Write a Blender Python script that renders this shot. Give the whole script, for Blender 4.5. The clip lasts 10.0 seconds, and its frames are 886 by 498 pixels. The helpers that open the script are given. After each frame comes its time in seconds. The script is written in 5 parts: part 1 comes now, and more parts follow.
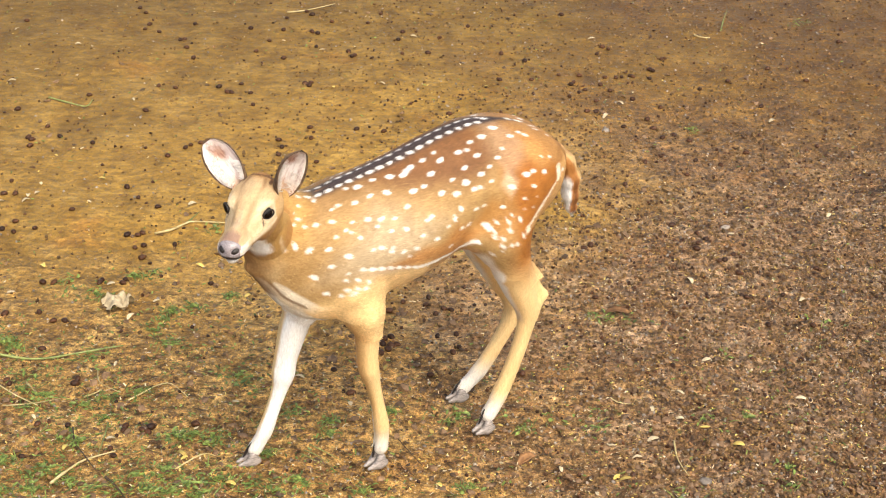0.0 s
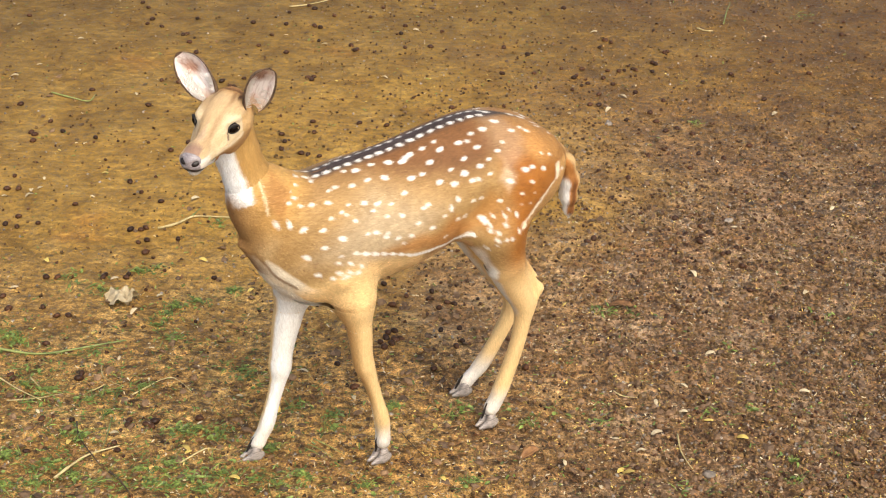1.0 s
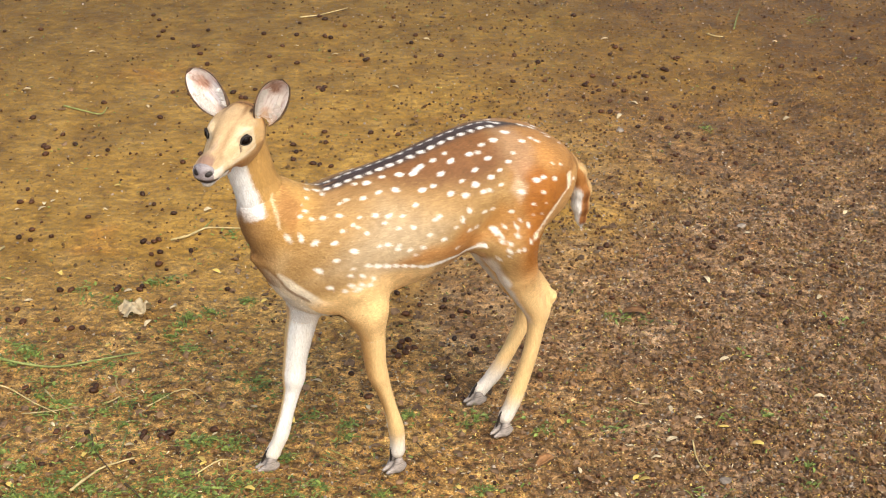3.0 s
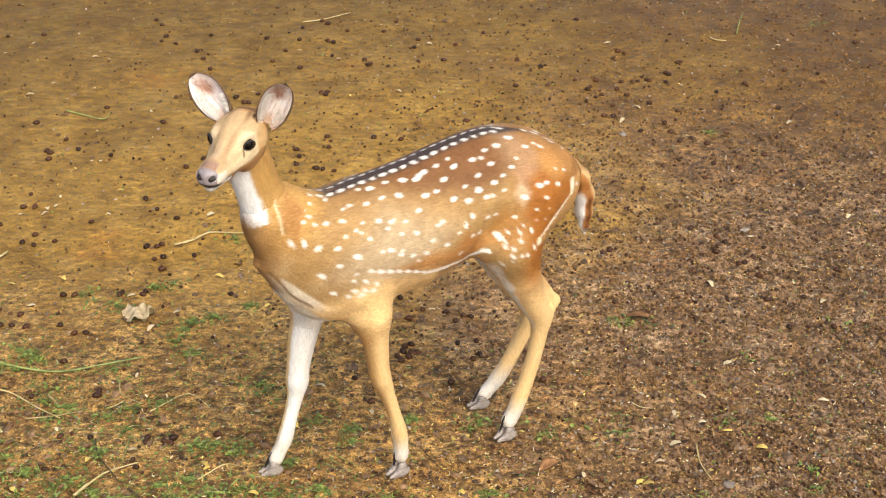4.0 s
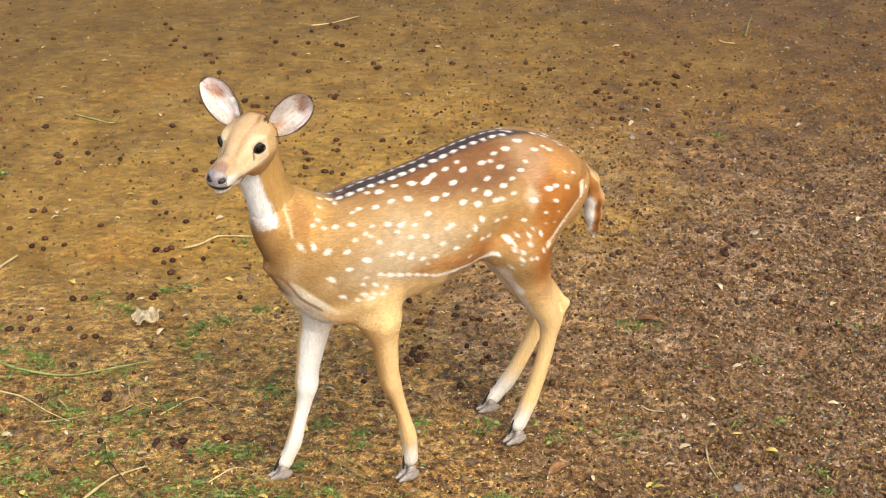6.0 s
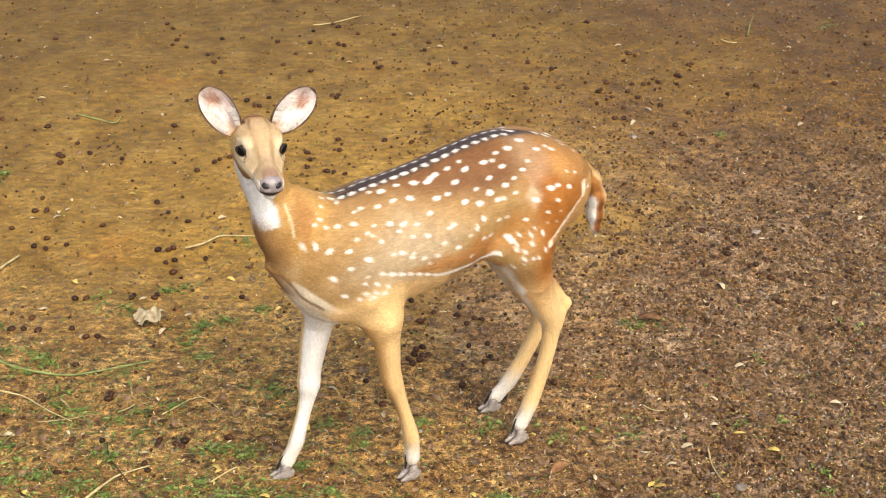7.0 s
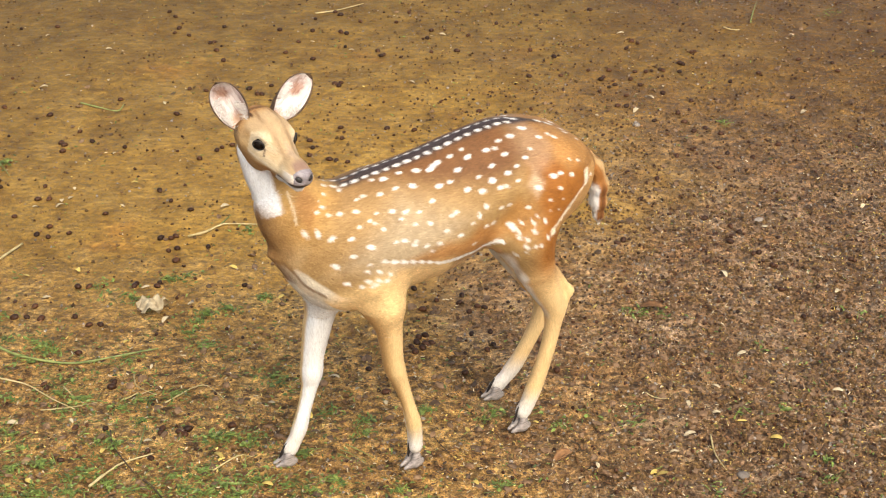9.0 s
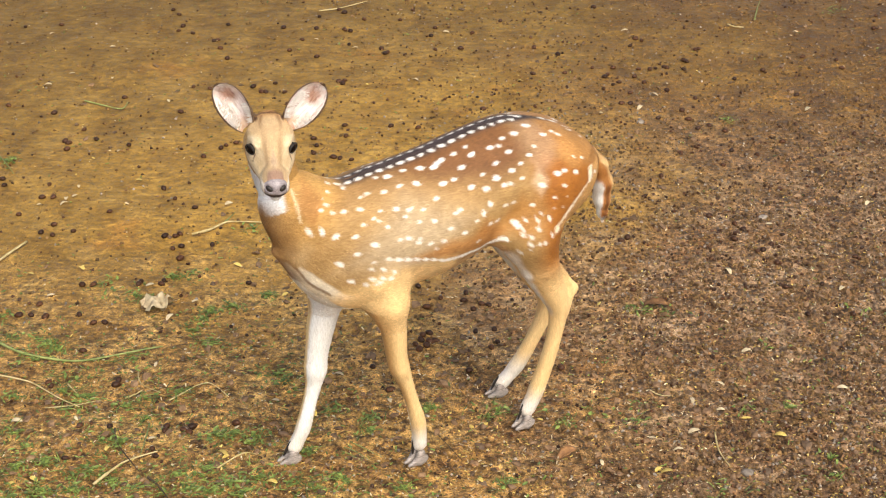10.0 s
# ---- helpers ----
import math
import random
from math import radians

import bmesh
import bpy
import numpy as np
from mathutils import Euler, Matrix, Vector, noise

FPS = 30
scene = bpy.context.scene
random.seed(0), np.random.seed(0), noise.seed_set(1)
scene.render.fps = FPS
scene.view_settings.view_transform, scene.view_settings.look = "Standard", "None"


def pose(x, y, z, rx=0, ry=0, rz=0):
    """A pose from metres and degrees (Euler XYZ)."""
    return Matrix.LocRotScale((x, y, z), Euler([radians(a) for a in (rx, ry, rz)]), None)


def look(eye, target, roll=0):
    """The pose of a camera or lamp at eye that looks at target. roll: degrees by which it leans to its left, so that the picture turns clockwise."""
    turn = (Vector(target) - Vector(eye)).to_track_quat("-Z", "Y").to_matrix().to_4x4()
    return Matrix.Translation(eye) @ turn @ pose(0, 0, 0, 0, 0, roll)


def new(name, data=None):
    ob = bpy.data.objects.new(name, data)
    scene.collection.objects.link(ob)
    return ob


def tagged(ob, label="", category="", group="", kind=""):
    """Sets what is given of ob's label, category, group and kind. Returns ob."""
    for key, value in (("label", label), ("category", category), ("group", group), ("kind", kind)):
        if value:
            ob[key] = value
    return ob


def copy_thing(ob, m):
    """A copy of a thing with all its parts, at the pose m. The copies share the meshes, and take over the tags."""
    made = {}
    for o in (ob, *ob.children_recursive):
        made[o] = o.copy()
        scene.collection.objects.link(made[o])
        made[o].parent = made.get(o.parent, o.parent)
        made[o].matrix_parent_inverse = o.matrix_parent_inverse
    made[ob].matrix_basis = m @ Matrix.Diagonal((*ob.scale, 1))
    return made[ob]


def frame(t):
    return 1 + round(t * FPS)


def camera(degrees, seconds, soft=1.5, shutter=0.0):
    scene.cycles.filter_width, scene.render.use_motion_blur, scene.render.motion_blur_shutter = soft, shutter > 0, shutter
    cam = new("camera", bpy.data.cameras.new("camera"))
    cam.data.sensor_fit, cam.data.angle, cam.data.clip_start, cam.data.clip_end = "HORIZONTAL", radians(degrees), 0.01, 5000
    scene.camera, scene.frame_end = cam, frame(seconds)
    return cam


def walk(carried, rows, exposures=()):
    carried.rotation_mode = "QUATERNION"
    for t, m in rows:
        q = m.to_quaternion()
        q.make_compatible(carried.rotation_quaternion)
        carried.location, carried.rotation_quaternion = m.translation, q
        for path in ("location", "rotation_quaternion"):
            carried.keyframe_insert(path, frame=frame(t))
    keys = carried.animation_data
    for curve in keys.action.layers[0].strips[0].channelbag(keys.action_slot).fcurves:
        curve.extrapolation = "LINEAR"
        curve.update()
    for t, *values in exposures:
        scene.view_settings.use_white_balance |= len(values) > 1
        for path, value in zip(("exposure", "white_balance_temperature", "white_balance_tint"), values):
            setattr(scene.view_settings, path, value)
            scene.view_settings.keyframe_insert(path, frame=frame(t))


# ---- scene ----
# ---- camera and its path ----
EYE = (0.0, -3.76, 2.0)


def aim(yaw, pitch, roll):
    """The hand-held camera at its one standpoint, turned by degrees."""
    return pose(*EYE, 90 + pitch, 0, yaw) @ pose(0, 0, 0, 0, 0, roll)


cam = camera(32, 10.0, soft=1.1)
CAMERA_ROWS = [
    (0.0, aim(-1.187, -28.491, 1.470)), (0.5, aim(-1.104, -28.721, 1.339)), (1.0, aim(-1.059, -28.719, 1.263)),
    (1.5, aim(-0.775, -28.642, 0.763)), (2.0, aim(-0.654, -28.586, 0.630)), (2.5, aim(-0.585, -28.459, 0.456)),
    (4.0, aim(-0.387, -28.242, 0.225)), (4.5, aim(-0.099, -28.015, 0.163)), (5.0, aim(0.000, -28.009, 0.000)),
    (5.5, aim(-0.026, -28.102, -0.014)), (7.0, aim(0.074, -28.137, -0.108)), (7.5, aim(0.090, -28.177, -0.136)),
    (8.0, aim(0.060, -28.250, -0.089)), (8.5, aim(0.098, -28.385, -0.121)), (9.0, aim(0.186, -28.581, -0.212)),
    (9.5, aim(0.270, -28.629, -0.261)), (10.0, aim(0.356, -28.670, -0.339))]
walk(cam, CAMERA_ROWS, exposures=[(0.0, 0.72, 6500, 8), (0.4, 0.66, 6500, 8), (0.9, 0.50, 6500, 8), (10.0, 0.49, 6500, 8)])

# ---- sky and sun: bright, thinly overcast ----
world = bpy.data.worlds.new("sky")
scene.world = world
world.use_nodes = True
wn, wl = world.node_tree.nodes, world.node_tree.links
sky = wn.new("ShaderNodeTexSky")
sky.sky_type, sky.sun_disc = "NISHITA", False
sky.sun_elevation, sky.sun_rotation = radians(50), radians(152)
sky.air_density, sky.dust_density, sky.ozone_density = 1.0, 4.0, 0.6
wl.new(sky.outputs[0], wn["Background"].inputs[0])
wn["Background"].inputs[1].default_value = 0.15
sun = new("sun", bpy.data.lights.new("sun", "SUN"))
sun.data.energy, sun.data.angle, sun.data.color = 2.45, radians(56), (1.0, 0.935, 0.80)
sun.matrix_world = look((1.55, -2.95, 4.0), (0, 0, 0))


# ---- materials ----
def shader(name, rough=0.6, spec=0.4):
    """A new material, its node tree and its Principled node."""
    m = bpy.data.materials.new(name)
    m.use_nodes = True
    b = m.node_tree.nodes["Principled BSDF"]
    b.inputs["Roughness"].default_value, b.inputs["Specular IOR Level"].default_value = rough, spec
    return m, m.node_tree, b


def node(tree, kind, **sockets):
    """A node with its inputs set by name or number; a socket as value links it."""
    n = tree.nodes.new(kind)
    for key, value in sockets.items():
        s = n.inputs[int(key[1:])] if key[0] == "i" and key[1:].isdigit() else n.inputs[key.replace("_", " ")]
        if isinstance(value, bpy.types.NodeSocket):
            tree.links.new(value, s)
        else:
            s.default_value = value
    return n


def noise_at(tree, coords, scale, detail=3.0, rough=0.55, stretch=(1, 1, 1), turn=(0, 0, 0), shift=(0, 0, 0)):
    mp = node(tree, "ShaderNodeMapping", Vector=coords, Scale=stretch, Rotation=turn, Location=shift)
    return node(tree, "ShaderNodeTexNoise", Vector=mp.outputs[0], Scale=scale, Detail=detail, Roughness=rough).outputs[0]


def ramp(tree, value, *stops):
    n = node(tree, "ShaderNodeValToRGB", i0=value)
    e = n.color_ramp.elements
    while len(e) < len(stops):
        e.new(0.5)
    for el, (at, c) in zip(e, stops):
        el.position, el.color = at, (*c, 1) if len(c) == 3 else c
    return n.outputs[0]


def mix(tree, fac, a, b, how="MIX"):
    n = tree.nodes.new("ShaderNodeMix")
    n.data_type, n.blend_type = "RGBA", how
    for s, v in ((n.inputs[0], fac), (n.inputs[6], a), (n.inputs[7], b)):
        if isinstance(v, bpy.types.NodeSocket):
            tree.links.new(v, s)
        else:
            s.default_value = v if isinstance(v, float) else (*v, 1)
    return n.outputs[2]


def maths(tree, how, a, b=0.0):
    n = node(tree, "ShaderNodeMath", i0=a, i1=b)
    n.operation = how
    return n.outputs[0]


def bump(tree, bsdf, height, strength, distance):
    n = node(tree, "ShaderNodeBump", Strength=strength, Distance=distance, Height=height)
    tree.links.new(n.outputs[0], bsdf.inputs["Normal"])


def coat_material(name, stretch, turn, shine=0.25, blotch=1.0):
    """Short deer's fur: its colours lie on the mesh as 'coat', its pale spots as the distance 'spot'."""
    m, t, b = shader(name, 0.62, 0.3)
    at = node(t, "ShaderNodeTexCoord").outputs["Object"]
    coat = t.nodes.new("ShaderNodeAttribute")
    coat.attribute_name = "coat"
    spot = t.nodes.new("ShaderNodeAttribute")
    spot.attribute_name = "spot"
    hair = noise_at(t, at, 1.0, 4.0, 0.65, stretch, turn)
    patch = noise_at(t, at, 26.0, 3.0)
    edge = noise_at(t, at, 1.0, 3.0, 0.6, [s * 0.55 for s in stretch], turn)
    d = maths(t, "ADD", spot.outputs["Fac"], maths(t, "MULTIPLY", maths(t, "SUBTRACT", edge, 0.5), 0.006))
    scaled = node(t, "ShaderNodeMath", i0=d, i1=100.0, i2=0.5)
    scaled.operation = "MULTIPLY_ADD"
    mask = ramp(t, scaled.outputs[0], (0.28, (1, 1, 1)), (0.70, (0, 0, 0)))
    fur = mix(t, 1.0, coat.outputs["Color"], ramp(t, hair, (0.25, (0.78, 0.75, 0.72)), (0.75, (1.18, 1.20, 1.22))), "MULTIPLY")
    fur = mix(t, 1.0, fur, ramp(t, patch, (0.3, (1 - 0.16 * blotch, 1 - 0.18 * blotch, 1 - 0.2 * blotch)), (0.7, (1 + 0.12 * blotch, 1 + 0.12 * blotch, 1 + 0.1 * blotch))), "MULTIPLY")
    white = ramp(t, hair, (0.2, (0.72, 0.66, 0.58)), (0.8, (0.88, 0.85, 0.79)))
    t.links.new(mix(t, mask, fur, white), b.inputs["Base Color"])
    b.inputs["Sheen Weight"].default_value, b.inputs["Sheen Roughness"].default_value = shine, 0.4
    b.inputs["Sheen Tint"].default_value = (1.0, 0.9, 0.78, 1)
    bump(t, b, hair, 0.55, 0.004)
    return m


def fur_material(name, stretch, turn, depth):
    """Single hairs: the same coat colours, spots with the roots' own edge."""
    m, t, b = shader(name, 0.55, 0.3)
    coat = t.nodes.new("ShaderNodeAttribute")
    coat.attribute_name = "coat"
    spot = t.nodes.new("ShaderNodeAttribute")
    spot.attribute_name = "spot"
    mask = ramp(t, maths(t, "ADD", maths(t, "MULTIPLY", spot.outputs["Fac"], 150.0), 0.5), (0.22, (1, 1, 1)), (0.72, (0, 0, 0)))
    at = node(t, "ShaderNodeTexCoord").outputs["Object"]
    lock = noise_at(t, at, 1.0, 3.0, 0.6, stretch, turn)
    patch = noise_at(t, at, 38.0, 4.0, 0.65)
    fur = mix(t, 1.0, coat.outputs["Color"], ramp(t, lock, (0.30, (1 - 0.26 * depth, 1 - 0.30 * depth, 1 - 0.34 * depth)), (0.66, (1 + 0.26 * depth, 1 + 0.27 * depth, 1 + 0.3 * depth))), "MULTIPLY")
    fur = mix(t, 1.0, fur, ramp(t, patch, (0.32, (1 - 0.16 * depth, 1 - 0.2 * depth, 1 - 0.24 * depth)), (0.68, (1 + 0.13 * depth, 1 + 0.14 * depth, 1 + 0.16 * depth))), "MULTIPLY")
    t.links.new(mix(t, mask, fur, (0.84, 0.79, 0.71)), b.inputs["Base Color"])
    return m


FUR_MAT = fur_material("fur_hair", (95, 310, 290), (0, radians(20), 0), 1.25)
FUR_LEG = fur_material("fur_hair_upright", (120, 120, 30), (0, radians(10), 0), 0.30)
FUR_FACE = fur_material("fur_hair_face", (45, 160, 160), (0, radians(-14), 0), 0.6)
COAT_BODY = coat_material("fur_body", (55, 260, 260), (0, radians(12), 0), 0.06, 1.2)
COAT_LEG = coat_material("fur_leg", (420, 420, 60), (0, 0, 0), 0.05, 0.2)
COAT_HEAD = coat_material("fur_head", (90, 420, 420), (0, radians(-14), 0), 0.05, 0.5)
COAT_NECK = coat_material("fur_neck", (260, 260, 60), (0, radians(25), 0), 0.06, 0.6)


def ear_material(name):
    """White hair over pink skin, a bare brown patch in the upper half, tan at the root."""
    m, t, b = shader(name, 0.6, 0.3)
    at = node(t, "ShaderNodeTexCoord").outputs["Object"]
    hair = noise_at(t, at, 1.0, 4.0, 0.6, (110, 150, 34), (radians(24), 0, 0))
    patch = noise_at(t, at, 46.0, 4.0, 0.6)
    mp = node(t, "ShaderNodeMapping", Vector=at, Location=(0, 0.0, -0.0735), Scale=(0.0, 1.0, 1.0))
    far = node(t, "ShaderNodeVectorMath", i0=mp.outputs[0])
    far.operation = "LENGTH"
    reach = maths(t, "ADD", far.outputs["Value"], maths(t, "MULTIPLY", maths(t, "SUBTRACT", patch, 0.5), 0.030))
    bare = ramp(t, maths(t, "MULTIPLY", reach, 20.0), (0.14, (1, 1, 1)), (0.48, (0, 0, 0)))
    colour = mix(t, bare, (0.74, 0.665, 0.625), (0.40, 0.235, 0.170))
    colour = mix(t, 1.0, colour, ramp(t, hair, (0.32, (0.62, 0.50, 0.46)), (0.52, (1.10, 1.10, 1.10))), "MULTIPLY")
    deep = ramp(t, maths(t, "ADD", maths(t, "MULTIPLY", node(t, "ShaderNodeSeparateXYZ", Vector=at).outputs[2], 20.0), maths(t, "MULTIPLY", patch, 0.5)), (0.42, (0.8, 0.8, 0.8)), (0.75, (0, 0, 0)))
    colour = mix(t, deep, colour, (0.52, 0.33, 0.20))
    t.links.new(colour, b.inputs["Base Color"])
    b.inputs["Subsurface Weight"].default_value, b.inputs["Subsurface Radius"].default_value = 0.1, (0.02, 0.008, 0.005)
    bump(t, b, hair, 0.7, 0.003)
    return m


EAR_INSIDE = ear_material("ear_inside")


def plain_noise(name, dark, light, scale, rough=0.6, spec=0.4, relief=0.3, depth=0.003, stretch=(1, 1, 1), vary=0.0):
    """A material of two tones in fine noise, varied from piece to piece."""
    m, t, b = shader(name, rough, spec)
    at = node(t, "ShaderNodeTexCoord").outputs["Object"]
    n = noise_at(t, at, scale, 4.0, 0.6, stretch)
    colour = ramp(t, n, (0.3, dark), (0.7, light))
    if vary:
        r = node(t, "ShaderNodeObjectInfo").outputs["Random"]
        isl = node(t, "ShaderNodeNewGeometry").outputs["Random Per Island"]
        both = maths(t, "FRACT", maths(t, "ADD", r, isl))
        colour = mix(t, 1.0, colour, ramp(t, both, (0.0, (1 - vary,) * 3), (1.0, (1 + vary,) * 3)), "MULTIPLY")
    t.links.new(colour, b.inputs["Base Color"])
    bump(t, b, n, relief, depth)
    return m


EAR_HAIR = plain_noise("ear_hair_white", (0.62, 0.56, 0.50), (0.86, 0.82, 0.77), 90, 0.6, 0.3, 0.0)
EAR_BACK = plain_noise("ear_back", (0.05, 0.03, 0.02), (0.20, 0.12, 0.07), 120, 0.7, 0.2, 0.5, 0.002)
EYE_MAT = plain_noise("eye_wet", (0.004, 0.0025, 0.002), (0.010, 0.006, 0.004), 60, 0.04, 0.12, 0.0)
LID_MAT = plain_noise("eyelid_skin", (0.010, 0.007, 0.006), (0.026, 0.018, 0.014), 200, 0.45, 0.4)
NOSE_MAT = plain_noise("nose_leather", (0.16, 0.130, 0.130), (0.36, 0.310, 0.310), 420, 0.22, 0.5, 0.5, 0.001)
HOOF_MAT = plain_noise("hoof_horn", (0.15, 0.120, 0.100), (0.42, 0.36, 0.32), 90, 0.42, 0.45, 0.4, 0.002, (1, 1, 4))
PELLET_MAT = plain_noise("pellet_dung", (0.020, 0.008, 0.004), (0.082, 0.032, 0.011), 180, 0.45, 0.22, 0.5, 0.002, vary=0.5)
LEAF_YELLOW = plain_noise("leaf_yellow", (0.42, 0.28, 0.05), (0.62, 0.47, 0.15), 60, 0.55, 0.35, 0.3, 0.002, vary=0.35)
LEAF_PALE = plain_noise("leaf_pale_dry", (0.42, 0.31, 0.17), (0.68, 0.57, 0.38), 60, 0.6, 0.3, 0.3, 0.002, vary=0.25)
LEAF_GREEN = plain_noise("leaf_green", (0.045, 0.080, 0.012), (0.22, 0.265, 0.055), 80, 0.5, 0.4, 0.3, 0.002, vary=0.5)
LEAF_BROWN = plain_noise("leaf_brown", (0.10, 0.045, 0.018), (0.27, 0.135, 0.05), 70, 0.6, 0.3, 0.3, 0.002, vary=0.4)
LEAF_DEAD = plain_noise("leaf_bleached", (0.30, 0.220, 0.120), (0.56, 0.455, 0.285), 60, 0.65, 0.3, 0.6, 0.004)
STEM_GREEN = plain_noise("stem_green", (0.11, 0.135, 0.030), (0.28, 0.300, 0.095), 40, 0.5, 0.4, 0.3, 0.002, (1, 1, 1), 0.2)
STEM_STRAW = plain_noise("stem_straw", (0.30, 0.22, 0.08), (0.54, 0.43, 0.22), 40, 0.55, 0.4, 0.3, 0.002, (1, 1, 1), 0.25)
STEM_DARK = plain_noise("stem_dark", (0.035, 0.022, 0.012), (0.10, 0.06, 0.03), 60, 0.6, 0.3, 0.4, 0.002)
PEBBLE_MAT = plain_noise("pebble", (0.12, 0.090, 0.068), (0.32, 0.26, 0.20), 90, 0.6, 0.4, 0.4, 0.003, vary=0.4)
CRUMB_MAT = plain_noise("soil_crumb", (0.060, 0.032, 0.012), (0.22, 0.125, 0.045), 120, 0.75, 0.25, 0.5, 0.003, vary=0.55)
CLOD_MAT = plain_noise("mud_clod", (0.075, 0.038, 0.016), (0.22, 0.128, 0.062), 80, 0.6, 0.4, 0.6, 0.004, vary=0.5)


def ground_material():
    m, t, b = shader("trodden_mud", 0.75, 0.3)
    at = node(t, "ShaderNodeTexCoord").outputs["Object"]
    where = node(t, "ShaderNodeSeparateXYZ", Vector=at).outputs
    broad = noise_at(t, at, 1.1, 3.0)
    middle = noise_at(t, at, 7.0, 5.0, 0.62)
    streak = noise_at(t, at, 11.0, 4.0, 0.6, (0.45, 1.6, 1))
    fine = noise_at(t, at, 70.0, 5.0, 0.7)
    grit = noise_at(t, at, 260.0, 3.0, 0.7)
    # damper, greyer mud lies on one side of the yard, ochre clay on the other
    side = maths(t, "ADD", maths(t, "MULTIPLY", maths(t, "SINE", maths(t, "MULTIPLY", where[0], 0.85)), 0.50), maths(t, "MULTIPLY", maths(t, "SUBTRACT", broad, 0.5), 1.1))
    side = maths(t, "ADD", side, maths(t, "MULTIPLY", maths(t, "SINE", maths(t, "MULTIPLY", where[1], 0.8)), -0.06))
    damp = ramp(t, side, (0.04, (0, 0, 0)), (0.30, (1, 1, 1)))
    near = ramp(t, maths(t, "ADD", maths(t, "MULTIPLY", where[1], -0.9), maths(t, "MULTIPLY", middle, 0.8)), (0.42, (0, 0, 0)), (1.00, (1, 1, 1)))
    clay = ramp(t, middle, (0.28, (0.160, 0.083, 0.013)), (0.52, (0.255, 0.145, 0.028)), (0.75, (0.338, 0.205, 0.050)))
    red = ramp(t, middle, (0.30, (0.240, 0.124, 0.036)), (0.50, (0.400, 0.230, 0.072)), (0.72, (0.530, 0.345, 0.125)))
    wet = ramp(t, middle, (0.28, (0.132, 0.068, 0.029)), (0.50, (0.258, 0.150, 0.070)), (0.70, (0.435, 0.295, 0.172)))
    colour = mix(t, maths(t, "MULTIPLY", near, 0.75), clay, red)
    away = ramp(t, maths(t, "ADD", where[1], maths(t, "MULTIPLY", maths(t, "SUBTRACT", middle, 0.5), 0.8)), (0.25, (0, 0, 0)), (1.0, (1, 1, 1)))
    rusty = ramp(t, middle, (0.28, (0.105, 0.047, 0.008)), (0.50, (0.220, 0.108, 0.019)), (0.72, (0.335, 0.180, 0.038)))
    wet = mix(t, away, wet, rusty)
    colour = mix(t, damp, colour, wet)
    colour = mix(t, ramp(t, streak, (0.57, (0, 0, 0)), (0.74, (0.36, 0.36, 0.36))), colour, (0.13, 0.072, 0.026))
    rust = ramp(t, noise_at(t, at, 3.1, 3.0, 0.6, (1, 1, 1), (0, 0, 0), (4.7, 2.1, 0)), (0.62, (0, 0, 0)), (0.74, (0.35, 0.35, 0.35)))
    colour = mix(t, rust, colour, (0.32, 0.130, 0.022))
    # lens vignetting painted into the mud colour: brighter middle of the yard, darker outwards
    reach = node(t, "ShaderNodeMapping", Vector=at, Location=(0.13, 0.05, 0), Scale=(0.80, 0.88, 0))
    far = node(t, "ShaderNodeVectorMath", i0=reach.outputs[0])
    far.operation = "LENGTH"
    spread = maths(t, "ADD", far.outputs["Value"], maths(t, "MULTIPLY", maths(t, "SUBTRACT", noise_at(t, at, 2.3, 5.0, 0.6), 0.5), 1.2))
    vignette = ramp(t, maths(t, "MULTIPLY", spread, 0.5), (0.12, (1.24, 1.24, 1.20)), (0.48, (0.94, 0.94, 0.92)), (0.90, (0.60, 0.59, 0.55)))
    colour = mix(t, 1.0, colour, vignette, "MULTIPLY")
    # clods and trodden pits are sharper where the mud is damp or churned
    churned = maths(t, "MAXIMUM", maths(t, "MULTIPLY", damp, maths(t, "SUBTRACT", 1.0, maths(t, "MULTIPLY", away, 0.62))), near)
    clod = noise_at(t, at, 34.0, 4.0, 0.62, (0.8, 1.25, 1), (0, 0, 0), (2.9, 6.1, 0))
    colour = mix(t, churned, colour, mix(t, 1.0, colour, ramp(t, clod, (0.37, (0.28, 0.25, 0.23)), (0.50, (1.0, 1.0, 1.0)), (0.66, (1.55, 1.55, 1.60))), "MULTIPLY"))
    rough = mix(t, 1.0, colour, ramp(t, fine, (0.34, (0.36, 0.33, 0.30)), (0.64, (1.70, 1.70, 1.74))), "MULTIPLY")
    rough = mix(t, 1.0, rough, ramp(t, grit, (0.34, (0.46, 0.43, 0.41)), (0.66, (1.58, 1.58, 1.60))), "MULTIPLY")
    smooth = mix(t, 1.0, colour, ramp(t, noise_at(t, at, 30.0, 5.0, 0.66, (0.75, 1.35, 1)), (0.32, (0.66, 0.64, 0.60)), (0.66, (1.30, 1.31, 1.34))), "MULTIPLY")
    smooth = mix(t, 1.0, smooth, ramp(t, fine, (0.33, (0.64, 0.61, 0.58)), (0.65, (1.36, 1.36, 1.39))), "MULTIPLY")
    colour = mix(t, churned, smooth, rough)
    speck = noise_at(t, at, 120.0, 2.0, 0.5, (1, 1, 1), (0, 0, 0), (9.1, 3.3, 0))
    colour = mix(t, ramp(t, speck, (0.65, (0, 0, 0)), (0.70, (0.6, 0.6, 0.6))), colour, (0.050, 0.028, 0.014))
    pale = noise_at(t, at, 150.0, 2.0, 0.5, (1, 1, 1), (0, 0, 0), (1.7, 8.3, 0))
